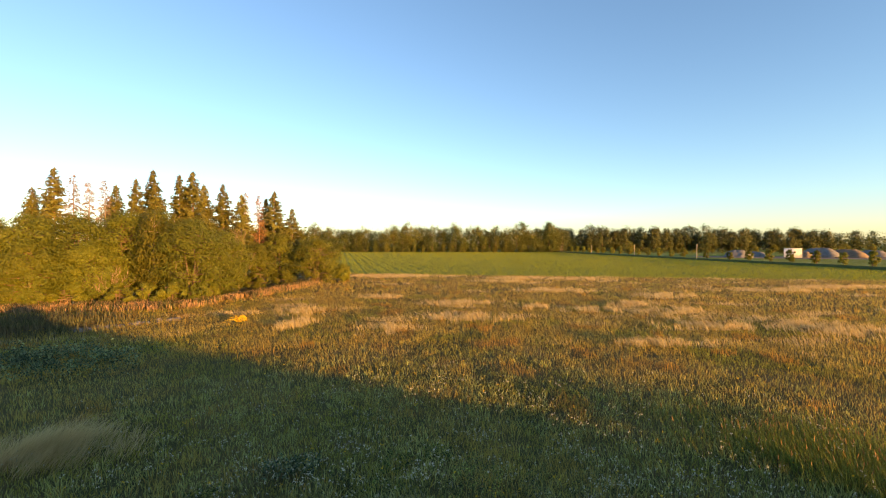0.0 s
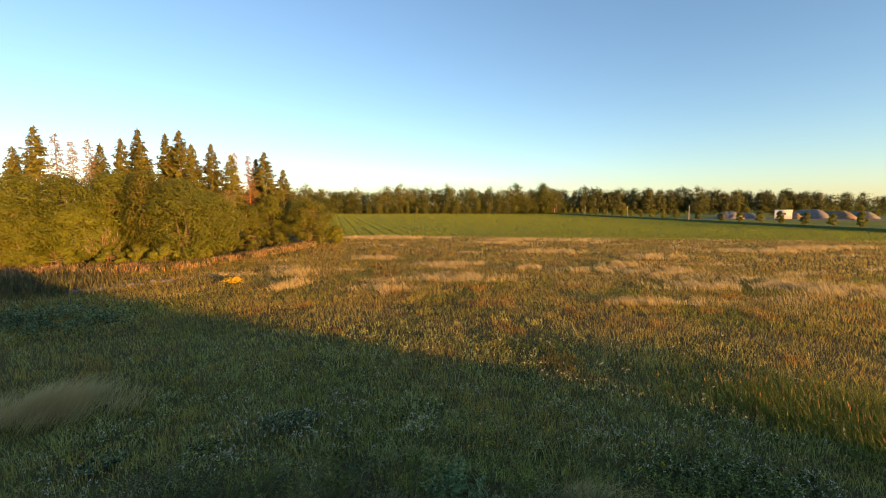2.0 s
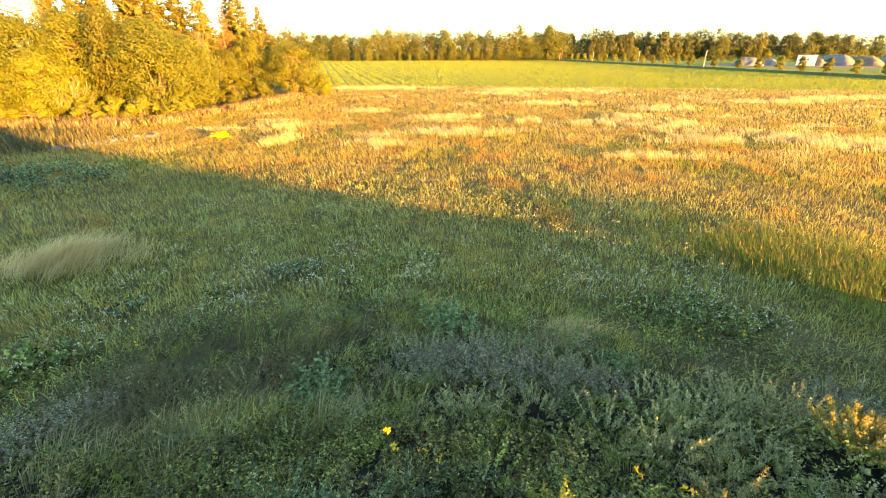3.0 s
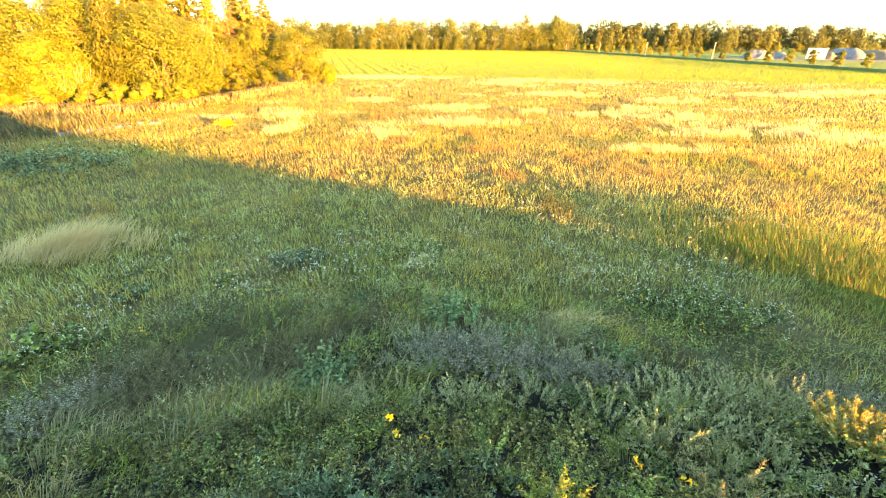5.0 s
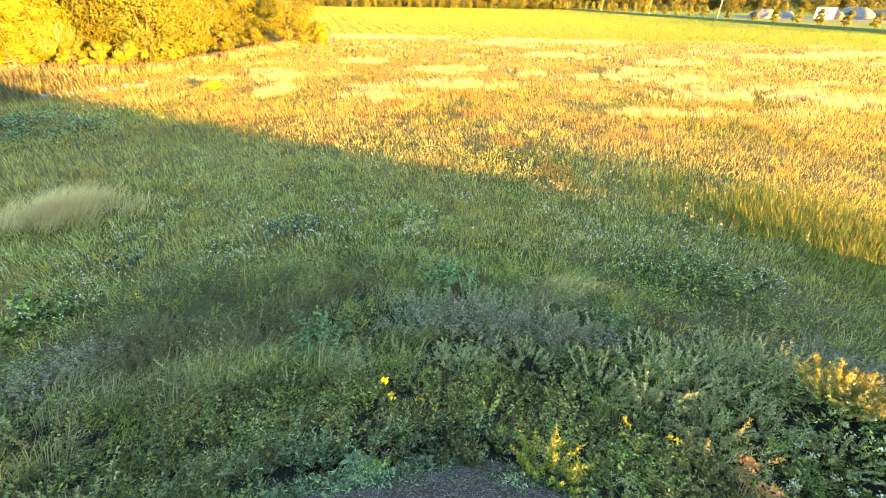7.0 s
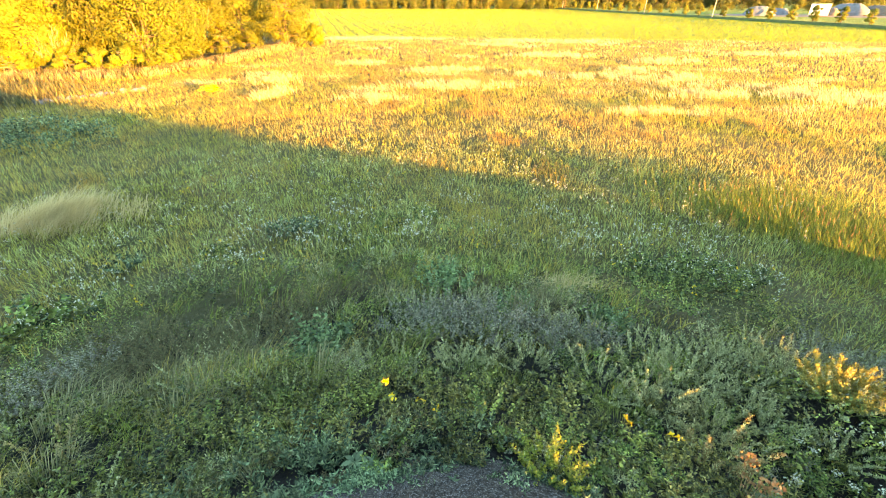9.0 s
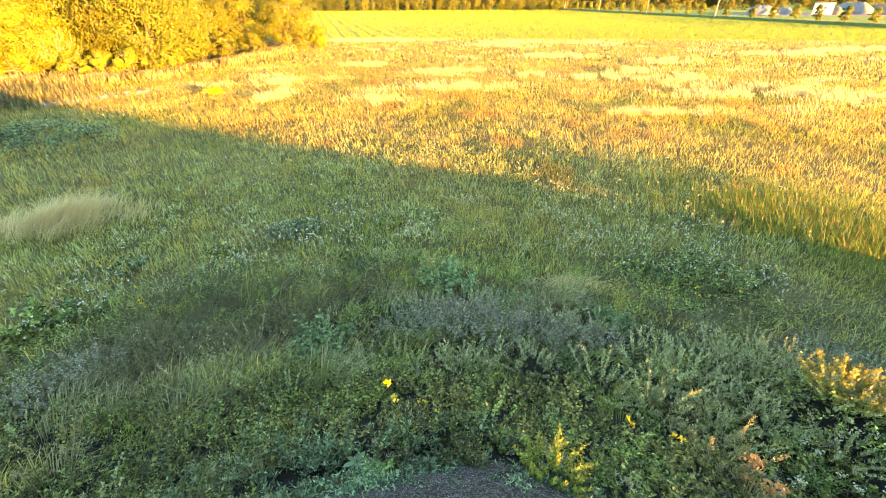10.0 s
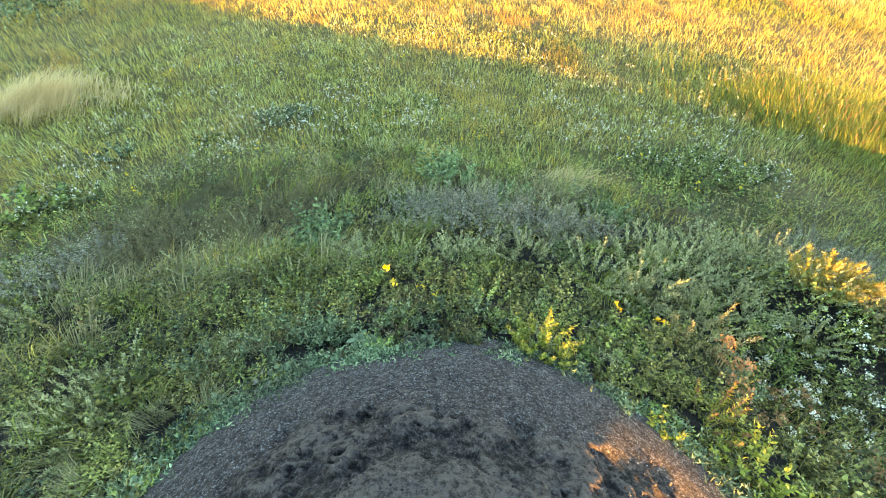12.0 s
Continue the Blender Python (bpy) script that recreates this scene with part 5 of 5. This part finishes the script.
tufts = [grass_tuft(-3.55, 3.66, 0.36, 0.7, 510, PALE_GRASS, "pale green-buff grass tuft arching over"), grass_tuft(-2.3, 3.42, 0.34, 0.6, 511, PALE_GRASS, "pale green-buff grass tuft arching over"), grass_tuft(-2.05, 1.45, 0.16, 0.34, 512, TURF, "green grass tuft beside the bare soil", 90)]
for i, (x, y) in enumerate(((-3.2, 3.5), (-2.9, 3.75), (-2.65, 3.45), (-3.9, 3.5), (-4.3, 3.3), (-3.35, 3.95), (-2.0, 3.7), (-2.7, 3.1), (-4.6, 3.8), (-1.2, 3.3), (-2.45, 3.9), (-3.7, 2.5), (-4.7, 2.4), (1.35, 5.2), (2.0, 5.6), (-0.8, 5.9), (-6.2, 3.0))):
    copy_thing(tufts[i % 2], pose(x, y, float(height(x, y)), 0, 0, 23 * math.sin(5 * i)) @ Matrix.Diagonal((1.1, 1.1, 1.0 + 0.2 * math.sin(3 * i), 1)))
for i, (x, y) in enumerate(((-1.75, 1.75), (-2.3, 1.2), (-1.95, 1.05), (-2.5, 1.75), (-1.5, 1.95), (-2.9, 1.5), (-1.85, 0.6), (-2.6, 0.7), (-3.2, 0.9), (-1.2, 2.3), (1.6, 2.5), (2.6, 1.9), (3.2, 2.4), (0.7, 3.2), (-0.2, 3.3))):
    copy_thing(tufts[2], pose(x, y, float(height(x, y)), 0, 0, 160 * math.sin(4 * i)) @ Matrix.Diagonal((1.0, 1.0, 1.0 + 0.3 * math.sin(3 * i), 1)))

for i, (x, y) in enumerate(((-1.62, 1.62), (-1.3, 1.9), (-1.9, 1.3), (-2.15, 0.9), (-1.75, 1.9), (-2.4, 1.5), (-1.05, 2.1), (-2.0, 0.4), (-2.7, 1.2), (-1.5, 1.35), (-2.9, 1.9), (-3.3, 1.6))):
    copy_thing(tufts[i % 2], pose(x, y, float(height(x, y)), 0, 0, 170 * math.sin(7 * i)) @ Matrix.Diagonal((0.42, 0.42, 0.42 + 0.12 * math.sin(5 * i), 1)))

# repeats of a few plants fill the slope
kinds = [mugwort(-2.6, 4.7, 0.36, 0.6, 420, 16), leafy(-3.0, 2.2, 0.26, 0.55, 422, LUSH, 24, 0.046), leafy(-2.4, 1.6, 0.26, 0.55, 423, HERB, 24, 0.046),
         herb("sow_thistle", "bluish-green sow-thistle with long narrow leaves", "plant", -2.3, 2.1, 0.26, 0.45, 16, 16, 0.06, 0.15, BLUISH, 424, 0.7, group="sow-thistles along the soil"),
         herb("faded_weed", "faded reddish-brown weed clump gone to seed", "plant", -3.6, 4.5, 0.34, 0.8, 36, 18, 0.042, 0.16, FADED, 425, 0.8, group="faded weeds on the slope"), leafy(5.6, 7.2, 0.3, 0.7, 427, LUSH, 26, 0.06)]
g = random.Random(17)
for i in range(275):
    a, r = radians(g.uniform(-80, 82)), 2.2 + 6.6 * g.random() ** 0.8
    x, y = (r * math.sin(a), r * math.cos(a)) if i < 230 else (g.uniform(-5.6, -1.7), g.uniform(4.0, 5.7))
    v = float(wave(np.array(x), np.array(y), 1.4, 71)) + g.uniform(-0.4, 0.4)
    if -5.5 < x < -1.6 and 3.9 < y < 5.6 or 5.4 < y < 7.0 and v > 0.2:
        pick = kinds[4]
    elif x > 3.5 and y > 5.8:
        pick = kinds[5]
    elif x > 1.5 and 2.4 < y < 5.0 or v > 0.9:
        pick = kinds[0]
    else:
        pick = kinds[1] if v > 0.2 else kinds[2] if v > -0.4 else kinds[3]
    if r < 3.2 and -0.6 < a < 0.75:
        continue
    s = g.uniform(0.75, 1.2)
    copy_thing(pick, pose(x, y, float(height(x, y)), g.uniform(-6, 6), g.uniform(-6, 6), g.uniform(0, 360)) @ Matrix.Diagonal((s, s, s * g.uniform(0.8, 1.1), 1)))

# undergrowth in low domed clumps
rng = np.random.default_rng(500)
under = [Bits() for _ in range(6)]
# which weeds gather where: kind, centre, half widths, strength
ZONES = ((5, -3.6, 4.7, 2.2, 0.8, 1.0), (5, -2.0, 6.6, 5.0, 1.2, 0.6), (0, -1.2, 2.7, 1.6, 0.5, 0.5), (0, 0.4, 2.7, 0.9, 0.4, 0.5), (2, 2.9, 3.4, 1.5, 0.8, 0.8), (4, 0.9, 4.6, 1.4, 0.4, 1.0), (4, -5.2, 4.1, 0.7, 0.5, 1.0),
         (3, -1.0, 1.9, 0.7, 0.4, 0.9), (3, -1.4, 4.1, 0.4, 0.4, 0.9), (0, 2.6, 1.2, 0.9, 0.7, 0.6), (0, -2.4, 1.4, 0.8, 0.8, 0.5), (1, 5.8, 7.8, 2.0, 1.3, 1.2), (2, -0.5, 3.6, 0.9, 0.4, 0.7), (0, -4.5, 2.2, 2.0, 1.2, 0.5), (4, 6.3, 4.6, 1.0, 0.6, 0.9), (0, 7.0, 6.0, 1.8, 1.0, 0.8), (3, 7.6, 5.4, 1.0, 0.8, 0.6))
for n, r0, r1, size, k, tall, cell in ((21000, 1.75, 4.6, 0.038, 11, 0.25, 0.30), (34000, 4.6, 12.5, 0.055, 8, 0.34, 0.48)):
    x, y = sector(n, r0, r1, 0.7, -85, 85)
    ox, oy, od, c1, c2, c3 = cells(x, y, cell, 7)
    ok = ~near_soil(x, y) & (od < 0.36 + 0.22 * c3) & (rng.uniform(0, 1, len(x)) > (np.hypot(x, y) + 1.2 * wave(x, y, 1.4, 38) - 8.6) / 4.0)
    x, y, ox, oy, od, c1, c2 = x[ok], y[ok], ox[ok], oy[ok], od[ok], c1[ok], c2[ok]
    score = np.stack([np.mod(c1 * 7.31 + c2 * 3.7 + q * 0.377, 1.0) + b for q, b in enumerate((0.45, 0.2, 0.0, 0.0, 0.0, 0.05))])
    for q, zx, zy, rx, ry, amount in ZONES:
        score[q] += amount * np.exp(-((x - zx) / rx) ** 2 - ((y - zy) / ry) ** 2)
    kind = np.argmax(score + rng.normal(0, 0.06, score.shape), axis=0)
    h = tall * np.clip(1.2 - 2.6 * od ** 2, 0.2, 2) * (0.35 + 1.0 * c2) * (1 + 0.25 * wave(x, y, 2.2, 83)) * rng.uniform(0.55, 1.2, len(x))
    h = np.clip(h, 0.04, 0.6) * np.clip((np.hypot(x, y + 0.2) - 1.6) / 0.7, 0.35, 1)
    h = h * np.where((x > 0.3) & (np.hypot(x, y) < 3.6), 0.45, 1.0)
    lean = np.stack([ox, oy], -1) * 0.9 + np.array([0.12, 0.05]) + rng.normal(0, 0.25, (len(x), 2))
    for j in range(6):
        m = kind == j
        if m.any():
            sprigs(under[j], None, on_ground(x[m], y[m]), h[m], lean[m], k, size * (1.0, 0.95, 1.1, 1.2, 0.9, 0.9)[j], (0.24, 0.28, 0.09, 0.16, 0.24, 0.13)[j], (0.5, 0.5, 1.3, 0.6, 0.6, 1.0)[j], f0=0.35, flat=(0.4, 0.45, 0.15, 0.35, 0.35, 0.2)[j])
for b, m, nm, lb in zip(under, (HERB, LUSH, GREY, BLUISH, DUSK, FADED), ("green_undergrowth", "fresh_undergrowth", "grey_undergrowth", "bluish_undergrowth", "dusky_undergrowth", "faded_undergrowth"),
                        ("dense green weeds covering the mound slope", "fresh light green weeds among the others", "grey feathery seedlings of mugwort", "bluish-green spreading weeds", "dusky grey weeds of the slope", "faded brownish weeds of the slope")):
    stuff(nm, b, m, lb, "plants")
tuft, tuft_dry = Bits(), Bits()
x, y = sector(46000, 1.95, 8.5, 0.8, -85, 85)
ox, oy, od, c1, c2, c3 = cells(x, y, 0.4, 12)
ok = ~near_soil(x, y) & ~((x > -0.4) & (np.hypot(x, y) < 3.1)) & ~((x > -6.5) & (x < -1.5) & (y > 4.0) & (y < 5.7)) & ~((x > 3.5) & (y > 3.8)) & ((c3 < 0.42) | (np.exp(-((x + 2.7) / 1.4) ** 2 - ((y - 3.5) / 0.7) ** 2) > 0.4))
x, y, ox, oy, od, c1, c2, c3 = (q[ok] for q in (x, y, ox, oy, od, c1, c2, c3))
v = 1.1 * np.exp(-((x + 2.7) / 1.3) ** 2 - ((y - 3.5) / 0.6) ** 2) + wave(x, y, 0.8, 85) * 0.6 + 1.6 * (c1 - 0.5) + rng.normal(0, 0.3, len(x))
h = rng.uniform(0.12, 0.5, len(x)) * np.clip(0.8 + 0.4 * wave(x, y, 0.6, 86), 0.3, 1.5) * np.clip((np.hypot(x, y) - 1.6) / 2.6, 0.3, 1)
h = h * (0.5 + c2) * np.where(((x > 0.2) & (np.hypot(x, y) < 6)) | (np.hypot(x, y) < 3.3), 0.45, 0.9)
lean = np.array([0.55, 0.25]) + np.stack([ox, oy], -1) * 0.8 + rng.normal(0, 0.3, (len(x), 2))
for b, m in ((tuft, v < 0.75), (tuft_dry, v >= 0.75)):
    blades(b, on_ground(x[m], y[m]), h[m], rng.uniform(0.003, 0.008, m.sum()), lean[m])
stuff("mound_grass", tuft, REED, "green grass blades between the weeds", "grass")
stuff("mound_dry_grass", tuft_dry, DRY, "dry bent grass on the mound", "grass")

# creeping narrow-leaved weeds along the soil's edge
creep = Bits()
n = 5200
a = rng.uniform(-1.9, 1.5, n)
r = 1.98 + rng.normal(0, 0.10, n) + 0.06 * np.sin(5 * a) + 0.05 * np.sin(13 * a + 1)
x, y = r * np.sin(a), r * np.cos(a) - 0.2
ox, oy, od, c1, c2, c3 = cells(x, y, 0.16, 19)
ok = (od < 0.5) & (c1 < np.where(a < 0.1, 0.9, 0.45)) & (r > 1.72)
x, y, ox, oy, c2 = x[ok], y[ok], ox[ok], oy[ok], c2[ok]
sprigs(creep, None, on_ground(x, y, 0.0), rng.uniform(0.03, 0.12, len(x)) * (0.5 + c2), np.stack([ox, oy], -1) * 1.6 - np.stack([x, y], -1) * 0.3 + rng.normal(0, 0.4, (len(x), 2)), 8, 0.042, 0.15, 0.5, flat=0.5)
stuff("creeping_weeds", creep, BLUISH, "bluish-green creeping weeds along the soil's edge", "plants")

# the far side of the mound carries the same rank growth, thinner
back, back_dry = Bits(), Bits()
x, y = sector(34000, 2.0, 13.0, 0.9, 85, 275)
ox, oy, od, c1, c2, c3 = cells(x, y, 0.5, 14)
h = rng.uniform(0.06, 0.18, len(x)) * (0.5 + c2)
for b, m in ((back, c1 < 0.6), (back_dry, c1 >= 0.6)):
    blades(b, on_ground(x[m], y[m]), h[m] * 1.4, rng.uniform(0.008, 0.022, m.sum()), np.stack([ox, oy], -1)[m] * 0.7 + rng.normal(0, 0.3, (m.sum(), 2)), True)
stuff("slope_grass", back, GREEN, "rough green grass on the mound's far side", "grass")
stuff("slope_dry_grass", back_dry, DRY, "dry grass on the mound's far side", "grass")

# pebbles on the bare soil
peb = Bits()
n = 6000
a, r = rng.uniform(-2.2, 2.2, n), 1.98 - 0.6 * rng.uniform(0, 1, n) ** 1.5
x, y = r * np.sin(a), r * np.cos(a) - 0.2
z = height(x, y) + np.clip((1.98 - r) * 0.25, -0.02, 0.035)
s = rng.uniform(0.0018, 0.0058, n) * rng.uniform(0.6, 1.0, n)
c = np.stack([x, y, z + s * 0.2], -1)
o = np.array([(1, 0, 0), (0, 1, 0), (-1, 0, 0), (0, -1, 0), (0, 0, 0.9)])
v = c[:, None] + o[None] * s[:, None, None] * rng.uniform(0.6, 1.3, (n, 5, 1))
peb.add(v, rows_of([[0, 1, 4], [1, 2, 4], [2, 3, 4], [3, 0, 4]], n, 5))
stuff("pebbles", peb, PEBBLE, "scattered pale pebbles on the dark soil", "pebbles")

# clods on the trodden soil
clod = Bits()
n = 3600
a, r = rng.uniform(-1.9, 1.9, n), 0.45 + 1.1 * rng.uniform(0, 1, n) ** 0.7
x, y = r * np.sin(a), r * np.cos(a) - 0.2
s = rng.uniform(0.003, 0.009, n) * rng.uniform(0.5, 1.0, n) * np.where(rng.random(n) < 0.06, 2.2, 1.0)
c = np.stack([x, y, soil_parts(x, y)[0] + s * 0.15], -1)
o = np.concatenate([o, [[0, 0, -0.8]]])
v = c[:, None] + o[None] * s[:, None, None] * rng.uniform(0.6, 1.4, (n, 6, 3))
clod.add(v, rows_of([[0, 1, 4], [1, 2, 4], [2, 3, 4], [3, 0, 4], [1, 0, 5], [2, 1, 5], [3, 2, 5], [0, 3, 5]], n, 6))
stuff("soil_clods", clod, CRUMB, "crumbled dark clods on the trodden soil", "soil")

# the yellow clump out in the meadow
herb("tansy", "round clump of yellow tansy in the meadow", "plant", -15.4, 32.1, 0.75, 0.95, 40, 10, 0.12, 0.25, HERB, 600, 0.6, "flat", YELLOW_FLOWER, 0.14)
